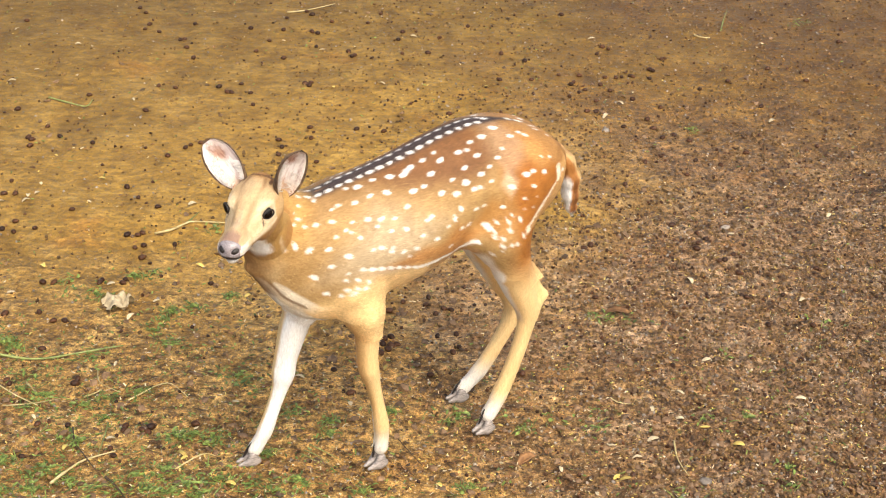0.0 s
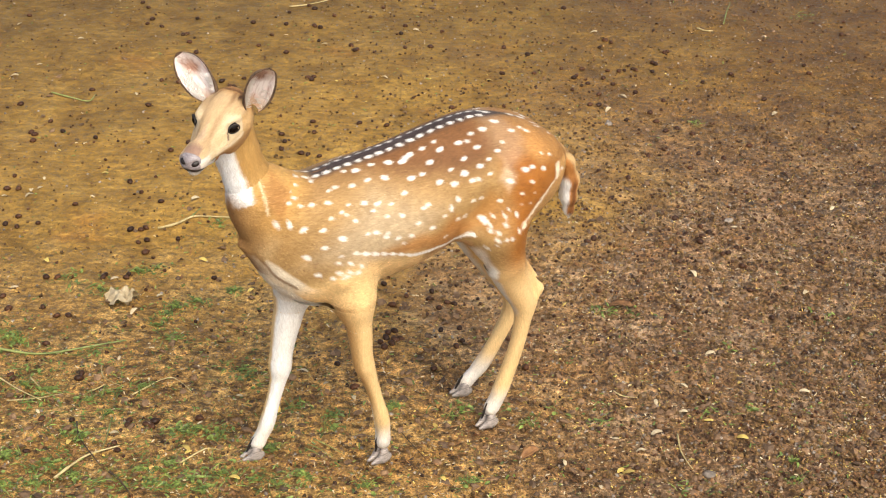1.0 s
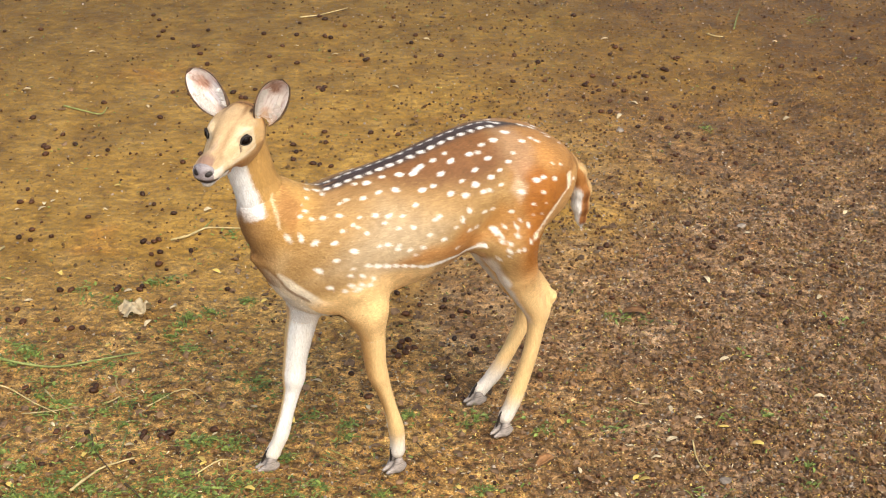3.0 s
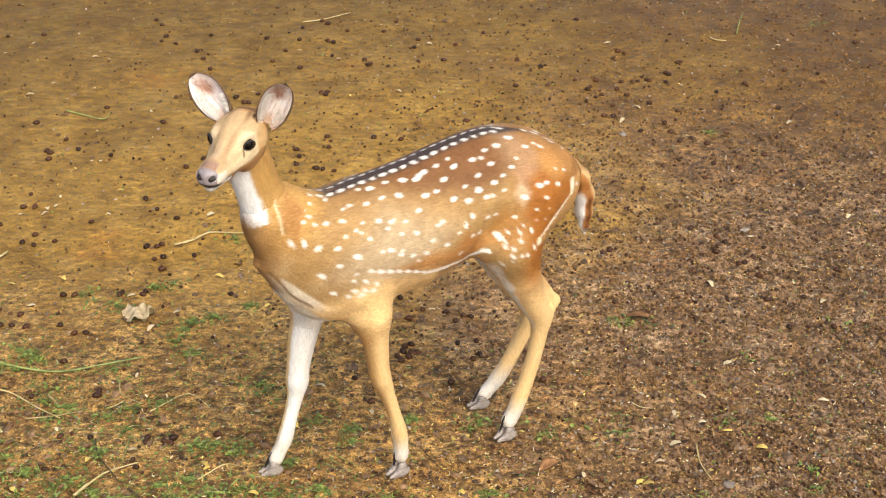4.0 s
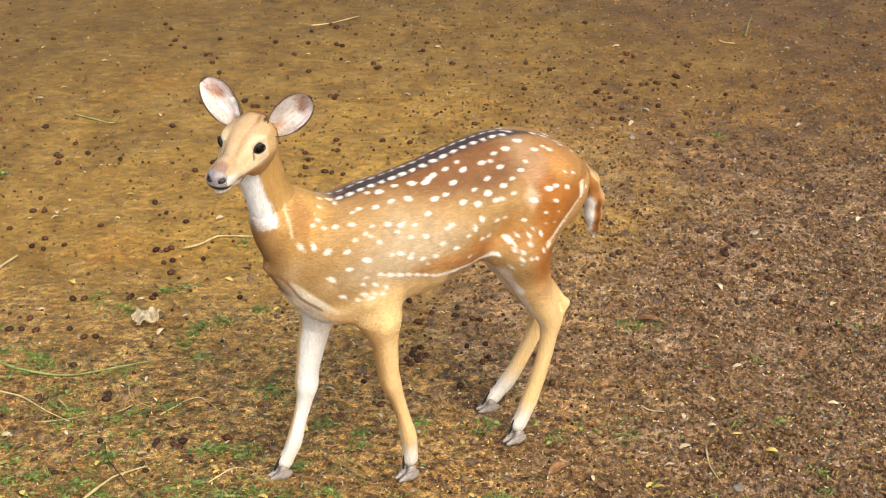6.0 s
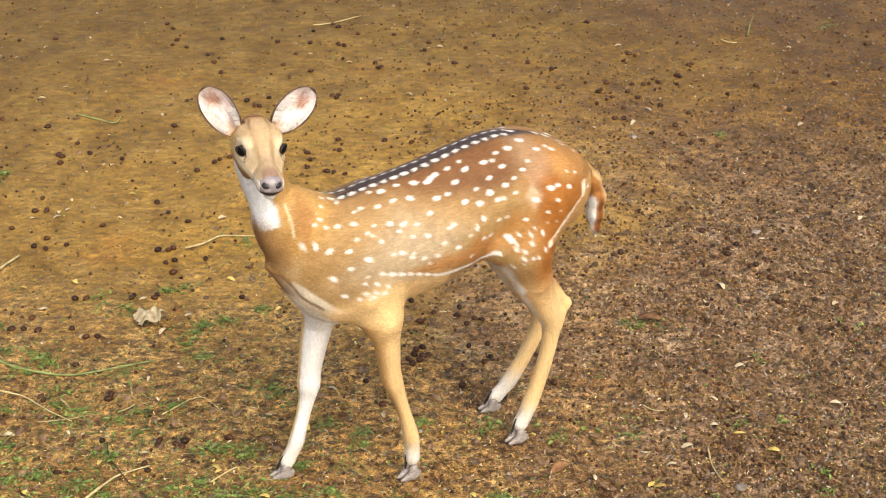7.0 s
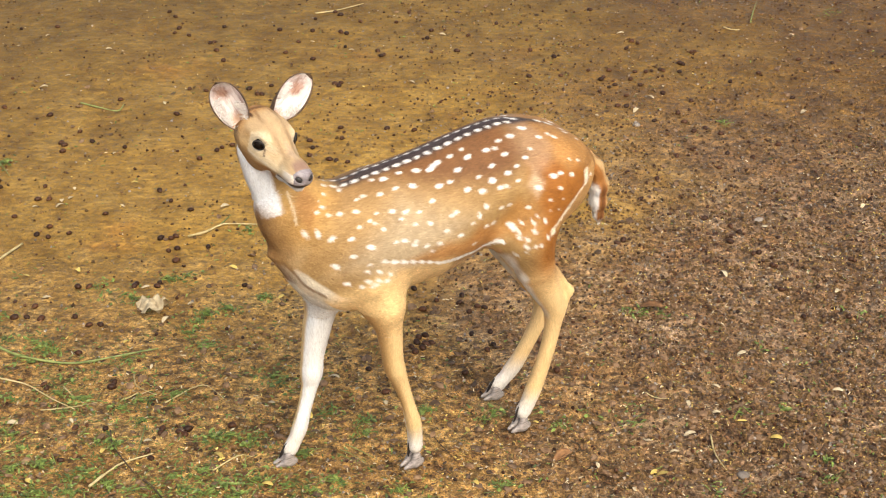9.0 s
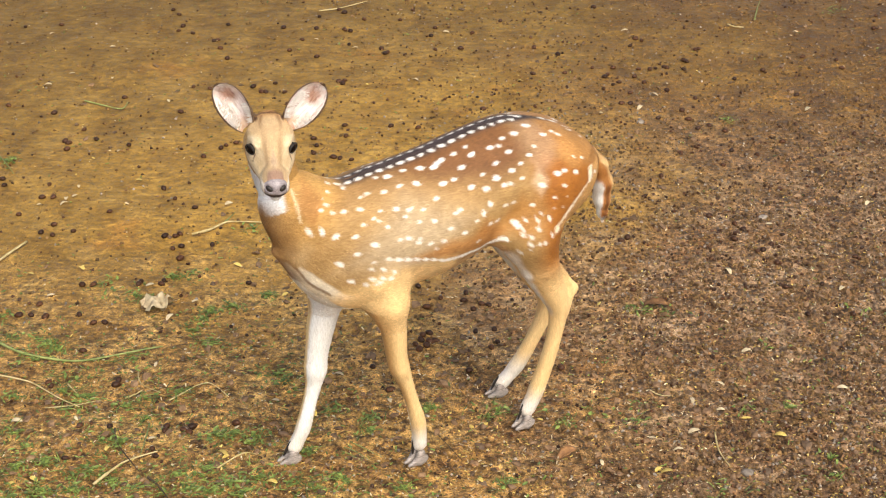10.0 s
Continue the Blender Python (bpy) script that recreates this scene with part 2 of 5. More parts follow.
    colour = mix(t, maths(t, "MULTIPLY", churned, ramp(t, pale, (0.64, (0, 0, 0)), (0.70, (0.75, 0.75, 0.75)))), colour, (0.46, 0.37, 0.26))
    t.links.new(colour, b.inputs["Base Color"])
    t.links.new(ramp(t, maths(t, "ADD", fine, maths(t, "MULTIPLY", damp, -0.12)), (0.30, (0.34,) * 3), (0.62, (0.85,) * 3)), b.inputs["Roughness"])
    bump(t, b, maths(t, "ADD", maths(t, "ADD", maths(t, "MULTIPLY", middle, 1.2), maths(t, "MULTIPLY", maths(t, "MULTIPLY", clod, churned), 1.3)), maths(t, "MULTIPLY", maths(t, "ADD", fine, maths(t, "MULTIPLY", grit, 0.35)), maths(t, "ADD", maths(t, "MULTIPLY", churned, 0.8), 0.25))), 1.0, 0.018)
    return m


GROUND_MAT = ground_material()


# ---- building helpers ----
def part(name, bm, material, parent, label=""):
    """Link a bmesh as one mesh object under a thing or a part (or on its own)."""
    me = bpy.data.meshes.new(name)
    bm.to_mesh(me)
    bm.free()
    for mt in material if isinstance(material, (list, tuple)) else [material]:
        me.materials.append(mt)
    for p in me.polygons:
        p.use_smooth = True
    ob = new(name, me)
    ob.parent = parent
    return tagged(ob, label)


def soft_min(a, b, k):
    h = np.clip(0.5 + 0.5 * (b - a) / k, 0, 1)
    return b + (a - b) * h - k * h * (1 - h)


def unit(n):
    return n / np.maximum(np.linalg.norm(n, axis=-1, keepdims=True), 1e-9)


class Clay:
    """A solid modelled as a distance field in a box and then skinned."""

    def __init__(self, low, high, step):
        self.low, self.step = np.array(low, float), step
        self.axes = [np.arange(a, b + step, step, dtype=np.float32) for a, b in zip(low, high)]
        self.d = np.full([len(a) for a in self.axes], 0.2, np.float32)

    def _room(self, low, high):
        cut = [slice(max(0, int((lo - o) / self.step)), max(1, int((hi - o) / self.step) + 2)) for lo, hi, o in zip(low, high, self.low)]
        x, y, z = (a[c] for a, c in zip(self.axes, cut))
        return tuple(cut), x[:, None, None], y[None, :, None], z[None, None, :]

    def _join(self, cut, d, k, less):
        old = self.d[cut]
        if less:
            self.d[cut] = -soft_min(-old, d, k)
        else:
            self.d[cut] = soft_min(old, d, k)

    def limb(self, a, b, ra, rb, k=0.012, flat=1.0, less=False):
        """A tapered rounded limb from a to b; flat below 1 makes it narrower from side to side."""
        a, b = np.array(a, float), np.array(b, float)
        m = max(ra, rb) + k + 0.01
        cut, x, y, z = self._room(np.minimum(a, b) - m, np.maximum(a, b) + m)
        v = b - a
        t = np.clip(((x - a[0]) * v[0] + (y - a[1]) * v[1] + (z - a[2]) * v[2]) / max(v @ v, 1e-9), 0, 1)
        d = np.sqrt((x - a[0] - t * v[0]) ** 2 + ((y - a[1] - t * v[1]) / flat) ** 2 + (z - a[2] - t * v[2]) ** 2) - (ra + (rb - ra) * t)
        self._join(cut, d, k, less)

    def chain(self, points, k=0.012, flat=1.0):
        """points: x, y, z, radius."""
        for p, q in zip(points, points[1:]):
            self.limb(p[:3], q[:3], p[3], q[3], k, flat)

    def egg(self, c, r, k=0.02, tilt=0.0, less=False):
        """An ellipsoid, tilted by degrees nose-down about the sideways axis."""
        m = max(r) + k + 0.01
        cut, x, y, z = self._room(np.array(c) - m, np.array(c) + m)
        s, co = math.sin(radians(tilt)), math.cos(radians(tilt))
        u, w = (x - c[0]) * co - (z - c[2]) * s, (x - c[0]) * s + (z - c[2]) * co
        q = np.sqrt((u / r[0]) ** 2 + ((y - c[1]) / r[1]) ** 2 + (w / r[2]) ** 2)
        self._join(cut, (q - 1) * min(r), k, less)

    def skin(self, smooth=2):
        """Vertices, quads and vertex normals of the surface."""
        d = self.d
        s = d < 0
        n = np.array(d.shape) - 1
        corner = [np.array((i, j, k)) for i in (0, 1) for j in (0, 1) for k in (0, 1)]
        count = sum(s[c[0]:n[0] + c[0], c[1]:n[1] + c[1], c[2]:n[2] + c[2]].astype(np.int8) for c in corner)
        cells = np.argwhere((count > 0) & (count < 8))
        index = np.full(n, -1, np.int64)
        index[tuple(cells.T)] = np.arange(len(cells))
        total, hits = np.zeros((len(cells), 3)), np.zeros(len(cells))
        for i, a in enumerate(corner):
            for b in corner[i + 1:]:
                if np.abs(a - b).sum() != 1:
                    continue
                da, db = d[tuple((cells + a).T)], d[tuple((cells + b).T)]
                on = (da < 0) != (db < 0)
                t = da[on] / (da[on] - db[on])
                total[on] += a + t[:, None] * (b - a)
                hits[on] += 1
        v = self.low + self.step * (cells + total / hits[:, None])
        quads = []
        for ax in range(3):
            o1, o2 = [k for k in range(3) if k != ax]
            one, two = [slice(1, m) for m in n], [slice(1, m) for m in n]
            one[ax], two[ax] = slice(0, n[ax]), slice(1, n[ax] + 1)
            e = np.argwhere(s[tuple(one)] != s[tuple(two)]) + [0 if k == ax else 1 for k in range(3)]
            inside = s[tuple(e.T)]
            ring = []
            for p, q in ((0, 0), (-1, 0), (-1, -1), (0, -1)):
                c = e.copy()
                c[:, o1] += p
                c[:, o2] += q
                ring.append(index[tuple(c.T)])
            ring = np.stack(ring, 1)
            flip = inside if ax == 1 else ~inside
            ring[flip] = ring[flip][:, ::-1]
            quads.append(ring)
        f = np.concatenate(quads)
        for _ in range(smooth):
            acc, num = np.zeros_like(v), np.zeros(len(v))
            for i in range(4):
                np.add.at(acc, f[:, i], v[f[:, (i + 1) % 4]] + v[f[:, i - 1]])
                np.add.at(num, f[:, i], 2)
            v = 0.5 * v + 0.5 * acc / np.maximum(num, 1)[:, None]
        face = np.cross(v[f[:, 2]] - v[f[:, 0]], v[f[:, 3]] - v[f[:, 1]])
        normal = np.zeros_like(v)
        for i in range(4):
            np.add.at(normal, f[:, i], face)
        return v, f, unit(normal)


def skin_part(name, v, f, normal, keep, material, parent, label="", coat=None, spot=None, sleeve=None, inset=0.0025):
    """One part out of a skin: the faces that are kept, and under its neighbour a sleeve of faces set a little inwards."""
    picked = [(f[keep], 0.0)]
    if sleeve is not None and sleeve.any():
        picked.append((f[sleeve], inset))
    vs, fs, ns, cs, ss, base = [], [], [], [], [], 0
    for faces, sink in picked:
        used, inv = np.unique(faces, return_inverse=True)
        vs.append(v[used] - sink * normal[used])
        ns.append(normal[used])
        fs.append(inv.reshape(-1, 4) + base)
        if coat is not None:
            cs.append(coat[used])
            ss.append(spot[used])
        base += len(used)
    vs, fs, ns = np.concatenate(vs), np.concatenate(fs), np.concatenate(ns)
    me = bpy.data.meshes.new(name)
    me.from_pydata(vs.tolist(), [], fs.tolist())
    if coat is not None:
        col = np.ones((len(vs), 4), np.float32)
        col[:, :3] = np.concatenate(cs)
        me.attributes.new("coat", "FLOAT_COLOR", "POINT").data.foreach_set("color", col.ravel())
        me.attributes.new("spot", "FLOAT", "POINT").data.foreach_set("value", np.concatenate(ss).astype(np.float32))
    me.materials.append(material)
    for p in me.polygons:
        p.use_smooth = True
    me.normals_split_custom_set_from_vertices(ns.tolist())
    ob = new(name, me)
    ob.parent = parent
    return tagged(ob, label)


def glide(xs, ys):
    """A smoothed curve through stations, as a function of x."""
    xx = np.linspace(xs[0], xs[-1], 500)
    yy = np.interp(xx, xs, ys)
    w = np.exp(-0.5 * (np.arange(-24, 25) / 9.0) ** 2)
    pad = np.concatenate([2 * yy[0] - yy[24:0:-1], yy, 2 * yy[-1] - yy[-2:-26:-1]])
    yy = np.convolve(pad, w / w.sum(), "valid")
    return lambda x: np.interp(x, xx, yy)


def bend(points, n):
    """n places and directions along a cubic curve with four control points."""
    p = [np.array(q, float) for q in points]
    t = np.linspace(0, 1, n)[:, None]
    c = (1 - t) ** 3 * p[0] + 3 * (1 - t) ** 2 * t * p[1] + 3 * (1 - t) * t * t * p[2] + t ** 3 * p[3]
    g = 3 * (1 - t) ** 2 * (p[1] - p[0]) + 6 * (1 - t) * t * (p[2] - p[1]) + 3 * t * t * (p[3] - p[2])
    return c, unit(g)


def blend(a, b, t):
    t = np.clip(t, 0, 1)
    t = (t * t * (3 - 2 * t))[..., None]
    return a * (1 - t) + np.asarray(b) * t


# ---- ground: one sheet, trodden and uneven, out to the horizon ----
def lie(x, y):
    """The height of the ground."""
    p = Vector((x, y, 0.0))
    far = min(1.0, max(abs(x) - 2.4, abs(y - 0.6) - 2.6, 0.0) / 3.0)
    # churned near the front and on the damp side, smoothed clay beyond
    churn = 0.25 + 0.75 / (1 + math.exp(max(-30.0, min(30.0, 4.5 * (y + 0.15 - (1.0 if x > 0 else 0.75) * x)))))
    h = 0.016 * noise.noise(p * 1.3) + 0.009 * noise.noise(p * 4.1 + Vector((3, 1, 2))) + churn * (0.007 * noise.noise(p * 13.0) + 0.0058 * noise.noise(p * 31.0) + 0.0034 * noise.noise(p * 62.0))
    return (h - 0.004) * (1 - far) + 0.12 * far * noise.noise(p * 0.06)


def build_ground():
    def spread(low, high, step, reach):
        out = list(np.arange(low, high + step / 2, step))
        grow, a, b = step, low, high
        while b < reach:
            grow *= 1.35
            a, b = a - grow, b + grow
            out = [a] + out + [b]
        return out

    xs, ys = spread(-1.9, 1.9, 0.0072, 900), spread(-1.4, 2.5, 0.0072, 900)
    verts = [(x, y, lie(x, y)) for y in ys for x in xs]
    w = len(xs)
    faces = [(j * w + i, j * w + i + 1, (j + 1) * w + i + 1, (j + 1) * w + i) for j in range(len(ys) - 1) for i in range(w - 1)]
    me = bpy.data.meshes.new("ground")
    me.from_pydata(verts, [], faces)
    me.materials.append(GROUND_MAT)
    for p in me.polygons:
        p.use_smooth = True
    return tagged(new("ground", me), "damp ochre and grey-brown trodden mud of a deer yard", "ground", kind="structure")


build_ground()


# ---- the deer: forwards is x, its left side y, in its own space ----
deer = new("deer")
deer.matrix_basis = pose(-0.044, -0.968, 0.0, 0, 0, 210)
tagged(deer, "young chital doe with white-spotted orange-brown coat standing on mud", "deer")

STATION = (-0.425, -0.405, -0.38, -0.35, -0.30, -0.24, -0.17, -0.11, -0.05, 0.01, 0.08, 0.14, 0.20, 0.25, 0.295, 0.325, 0.345)
back_at = glide(STATION, (0.586, 0.607, 0.633, 0.657, 0.691, 0.716, 0.733, 0.728, 0.717, 0.704, 0.694, 0.687, 0.676, 0.655, 0.624, 0.595, 0.57))
belly_at = glide(STATION, (0.580, 0.568, 0.555, 0.532, 0.504, 0.497, 0.497, 0.486, 0.464, 0.442, 0.432, 0.430, 0.432, 0.444, 0.478, 0.518, 0.55))
flank_at = glide(STATION, (0.008, 0.020, 0.036, 0.056, 0.082, 0.099, 0.108, 0.113, 0.114, 0.113, 0.108, 0.100, 0.090, 0.077, 0.060, 0.042, 0.012))

# legs, by centre line and radius
FORE_LEFT = [(0.150, 0.072, 0.490, 0.0420), (0.138, 0.080, 0.425, 0.0310), (0.130, 0.081, 0.360, 0.0262), (0.123, 0.077, 0.292, 0.0215), (0.117, 0.076, 0.264, 0.0221),
             (0.105, 0.073, 0.232, 0.0164), (0.084, 0.069, 0.163, 0.0136), (0.071, 0.066, 0.112, 0.0174), (0.066, 0.063, 0.085, 0.0157), (0.066, 0.062, 0.042, 0.0165)]
FORE_RIGHT = [(0.185, -0.058, 0.485, 0.0500), (0.205, -0.058, 0.410, 0.0345), (0.226, -0.061, 0.330, 0.0298), (0.239, -0.066, 0.250, 0.0230), (0.241, -0.066, 0.222, 0.0255),
              (0.244, -0.068, 0.192, 0.0172), (0.261, -0.071, 0.128, 0.0144), (0.273, -0.074, 0.080, 0.0174), (0.282, -0.075, 0.060, 0.0144), (0.298, -0.076, 0.032, 0.0165)]
HIND_LEFT = [(-0.238, 0.060, 0.585, 0.0640), (-0.185, 0.086, 0.500, 0.0480), (-0.208, 0.092, 0.425, 0.0430), (-0.236, 0.090, 0.360, 0.0307), (-0.264, 0.088, 0.312, 0.0249),
             (-0.266, 0.086, 0.268, 0.0177), (-0.256, 0.079, 0.195, 0.0164), (-0.238, 0.071, 0.122, 0.0168), (-0.228, 0.068, 0.092, 0.0182), (-0.220, 0.066, 0.068, 0.0164), (-0.204, 0.064, 0.038, 0.0168)]
HIND_RIGHT = [(-0.238, -0.060, 0.585, 0.0640), (-0.195, -0.086, 0.490, 0.0500), (-0.245, -0.075, 0.390, 0.0400), (-0.300, -0.060, 0.300, 0.0316), (-0.331, -0.052, 0.250, 0.0249),
              (-0.331, -0.053, 0.205, 0.0196), (-0.308, -0.058, 0.150, 0.0164), (-0.273, -0.064, 0.085, 0.0168), (-0.256, -0.067, 0.062, 0.0182), (-0.243, -0.069, 0.046, 0.0148), (-0.220, -0.070, 0.028, 0.0168)]
HOCKS = [((-0.300, 0.088, 0.338), (-0.256, 0.090, 0.400)), ((-0.360, -0.050, 0.266), (-0.300, -0.068, 0.350))]

# neck at rest, from within the shoulders up to the nape
JOINT = (-0.050, 0.0, -0.040)
HEAD_REST = pose(0.387, 0.030, 0.844, -1.8, -4.7, 45.5)
NAPE = HEAD_REST @ Vector(JOINT)
NECK = [(0.185, 0.0, 0.565), (0.288, 0.0, 0.600), (0.330, -0.003, 0.680), tuple(NAPE)]
PIECES = 14
ROOT = 0.30


def neck_girth(s):
    return np.interp(s, (0, 0.25, 0.5, 0.625, 0.75, 1.0), (0.088, 0.075, 0.0575, 0.0495, 0.0435, 0.0440))


def model_body():
    c = Clay((-0.50, -0.17, -0.01), (0.47, 0.17, 0.86), 0.0042)
    x, y, z = c.axes
    xc = np.clip(x, STATION[0], STATION[-1])
    hi, lo, wide = back_at(xc), belly_at(xc), np.maximum(flank_at(xc), 0.006)
    mid = (0.52 * hi + 0.48 * lo)[:, None, None]
    up, down = (hi[:, None, None] - mid), (mid - lo[:, None, None])
    dz = z[None, None, :] - mid
    high = np.where(dz > 0, up, down)
    w = wide[:, None, None] * (1 - 0.10 * np.clip(dz / high, 0, 1))
    # the back rises to a ridge, the belly is round
    crest = np.where(dz > 0, 1.72, 2.0)
    q = ((np.abs(y[None, :, None]) / w) ** crest + (np.abs(dz) / high) ** crest) ** (1 / crest)
    body = (q - 1) * np.minimum(w, high) * 0.9
    beyond = np.maximum(np.maximum(STATION[0] - x, x - STATION[-1]), 0)[:, None, None]
    c.d = np.minimum(c.d, body + beyond).astype(np.float32)
    # neck
    spine, _ = bend(NECK, 15)
    radius = neck_girth(np.linspace(0, 1, 15)) - 0.0015
    c.chain([(*p, r) for p, r in zip(spine[:9], radius[:9])], 0.03, 0.86)
    # shoulder blades, haunches, breast
    for s in (1, -1):
        c.egg((0.165, 0.058 * s, 0.530), (0.075, 0.040, 0.102), 0.045, -18)
        c.egg((-0.240, 0.058 * s, 0.592), (0.098, 0.045, 0.096), 0.045, 20)
        c.egg((-0.312, 0.038 * s, 0.590), (0.042, 0.030, 0.055), 0.04, 0)
    c.egg((0.232, 0.0, 0.494), (0.056, 0.058, 0.064), 0.045, 20)
    c.egg((0.262, 0.0, 0.545), (0.050, 0.054, 0.070), 0.03, 15)
    c.egg((0.02, 0.0, 0.550), (0.16, 0.112, 0.10), 0.05, 4)
    for leg in (FORE_LEFT, FORE_RIGHT, HIND_LEFT, HIND_RIGHT):
        c.chain(leg[:3], 0.034 if leg[0][0] > 0 else 0.045)
        down = np.interp(np.linspace(0, 1, 60), np.linspace(0, 1, len(leg) - 1), [p[2] for p in leg[1:]])
        line = [np.interp(-down, [-p[2] for p in leg[1:]], [p[k] for p in leg[1:]]) for k in range(4)]
        line = [np.convolve(np.pad(q, 3, mode="edge"), np.ones(7) / 7, mode="valid") for q in line]
        c.chain(list(zip(*line)), 0.0012)
    for heel, calf in HOCKS:
        c.limb(heel, calf, 0.0095, 0.012, 0.016)
        c.limb(heel, (heel[0] + 0.020, heel[1], heel[2] - 0.045), 0.0095, 0.010, 0.014)
    # skin fold of the flank, hollow behind the ribs
    for s in (1, -1):
        c.limb((-0.115, 0.086 * s, 0.522), (-0.175, 0.088 * s, 0.500), 0.022, 0.022, 0.03)
    return c.skin(3)


SV, SF, SN = model_body()
SPINE, WAY = bend(NECK, PIECES + 1)


def along_neck(v):
    """How far up the neck each place lies: 0 at its root, 1 at the nape."""
    c, _ = bend(NECK, 60)
    d = ((v[:, None, :] - c[None]) ** 2).sum(-1) if len(v) < 60000 else np.stack([((v - p) ** 2).sum(1) for p in c], 1)
    return d.argmin(1) / 59.0


def axis_at(v):
    """The angle round the trunk, in degrees from straight up, positive on the left side."""
    mid = 0.5 * (back_at(v[:, 0]) + belly_at(v[:, 0]))
    return np.degrees(np.arctan2(v[:, 1], v[:, 2] - mid))


# rows of pale spots by size: along the body and, in degrees, down from the back
SPOT_ROWS = []
for sx, sa in ((-0.204, -1), (-0.203, 18), (-0.264, -1), (-0.288, 1), (-0.309, 13),):
    SPOT_ROWS.append((sx, sa, 0.0096, 0.0056, -10))
for sx, sa in ((0.251, 55), (0.248, 91), (0.228, 115), (0.114, 16), (0.044, 19), (0.017, 23), (-0.003, 20), (-0.065, 29), (-0.035, 36), (0.013, 42),
               (0.065, 32), (-0.041, 59), (0.178, 77), (-0.166, 26), (-0.106, 31), (-0.097, 63), (-0.134, 63), (-0.071, 68), (-0.193, 85),
               (-0.170, 104), (-0.136, 119), (-0.230, 75), (-0.279, 76),):
    SPOT_ROWS.append((sx, sa, 0.008, 0.0048, -18))
for sx, sa in ((0.214, 62), (0.193, 38), (0.225, 35), (0.214, 82), (0.201, 119), (0.188, 113), (0.175, 116), (0.169, 112), (0.189, 103), (0.166, 105),
               (0.153, 114), (0.154, 96), (0.135, 30), (0.123, 49), (0.098, 54), (0.070, 58), (0.053, 72), (0.021, 85), (0.128, 79), (0.111, 80),
               (0.091, 87), (0.066, 92), (0.038, 94), (0.079, 15),):
    SPOT_ROWS.append((sx, sa, 0.0064, 0.0037, -16))
for sx, sa in ((0.007, 21), (-0.032, 20), (-0.011, 43), (0.100, 29), (0.037, 53), (-0.005, 73), (0.005, 74), (-0.039, 92), (-0.010, 96), (-0.046, 116),
               (-0.138, 27), (-0.124, 33), (-0.139, 43), (-0.179, 53), (-0.226, 33), (-0.251, 30), (-0.263, 34), (-0.305, 24), (-0.105, 49),
               (-0.111, 74), (-0.110, 95), (-0.091, 107), (-0.154, 116), (-0.129, 117),):
    SPOT_ROWS.append((sx, sa, 0.0064, 0.0037, -16))
for sx, sa in ((-0.145, 121), (-0.159, 124), (-0.157, 128), (-0.175, 127), (-0.188, 127), (-0.140, 135), (-0.176, 120), (-0.217, 97), (-0.242, 87),
               (-0.248, 73),):
    SPOT_ROWS.append((sx, sa, 0.0064, 0.0037, -16))
for sx, sa in ((0.248, 33), (0.270, 29), (0.257, 26), (0.245, 16), (0.207, 13), (0.181, 118), (0.184, 96), (0.145, 109), (0.172, 51), (0.163, 55),
               (0.169, 26), (0.109, 59), (0.083, 68), (0.055, 99), (0.087, 84), (0.205, 11), (0.136, 13), (0.148, 63), (0.194, 53), (0.155, 46),
               (0.166, 26), (0.182, 27), (0.092, 53), (-0.196, 45),):
    SPOT_ROWS.append((sx, sa, 0.0048, 0.0029, -16))
for sx, sa in ((-0.328, 33), (-0.060, 19), (-0.072, 53), (-0.156, 59), (-0.153, 74), (-0.125, 75), (-0.129, 96), (-0.074, 105), (-0.156, 131),
               (-0.145, 124), (-0.187, 111), (-0.216, 107), (-0.238, 107), (-0.249, 98), (-0.349, 87), (-0.282, 60), (-0.307, 62),):
    SPOT_ROWS.append((sx, sa, 0.0048, 0.0029, -16))
for sx, sa in ((0.299, 43), (0.275, 46), (0.282, 24), (0.262, 19), (0.275, 18), (0.286, 17), (-0.073, 84), (-0.056, 89), (-0.176, 115), (-0.203, 114),
               (-0.206, 124),):
    SPOT_ROWS.append((sx, sa, 0.0078, 0.004, -62))
# two rows along the back
for i in range(19):
    SPOT_ROWS.append((0.236 - 0.0232 * i, 6.5, 0.0070, 0.0042, -10))
    SPOT_ROWS.append((0.224 - 0.0232 * i, -5, 0.0070, 0.0042, -10))
RIM = ((-0.127, 133), (-0.113, 127), (-0.099, 127), (-0.087, 130), (-0.064, 133), (-0.030, 125), (-0.001, 121), (0.032, 117), (0.066, 109), (0.091, 105), (0.114, 102), (0.136, 99), (0.154, 96))
THIGH = ((-0.222, 0.529), (-0.241, 0.536), (-0.257, 0.550), (-0.277, 0.568), (-0.299, 0.582), (-0.330, 0.590))


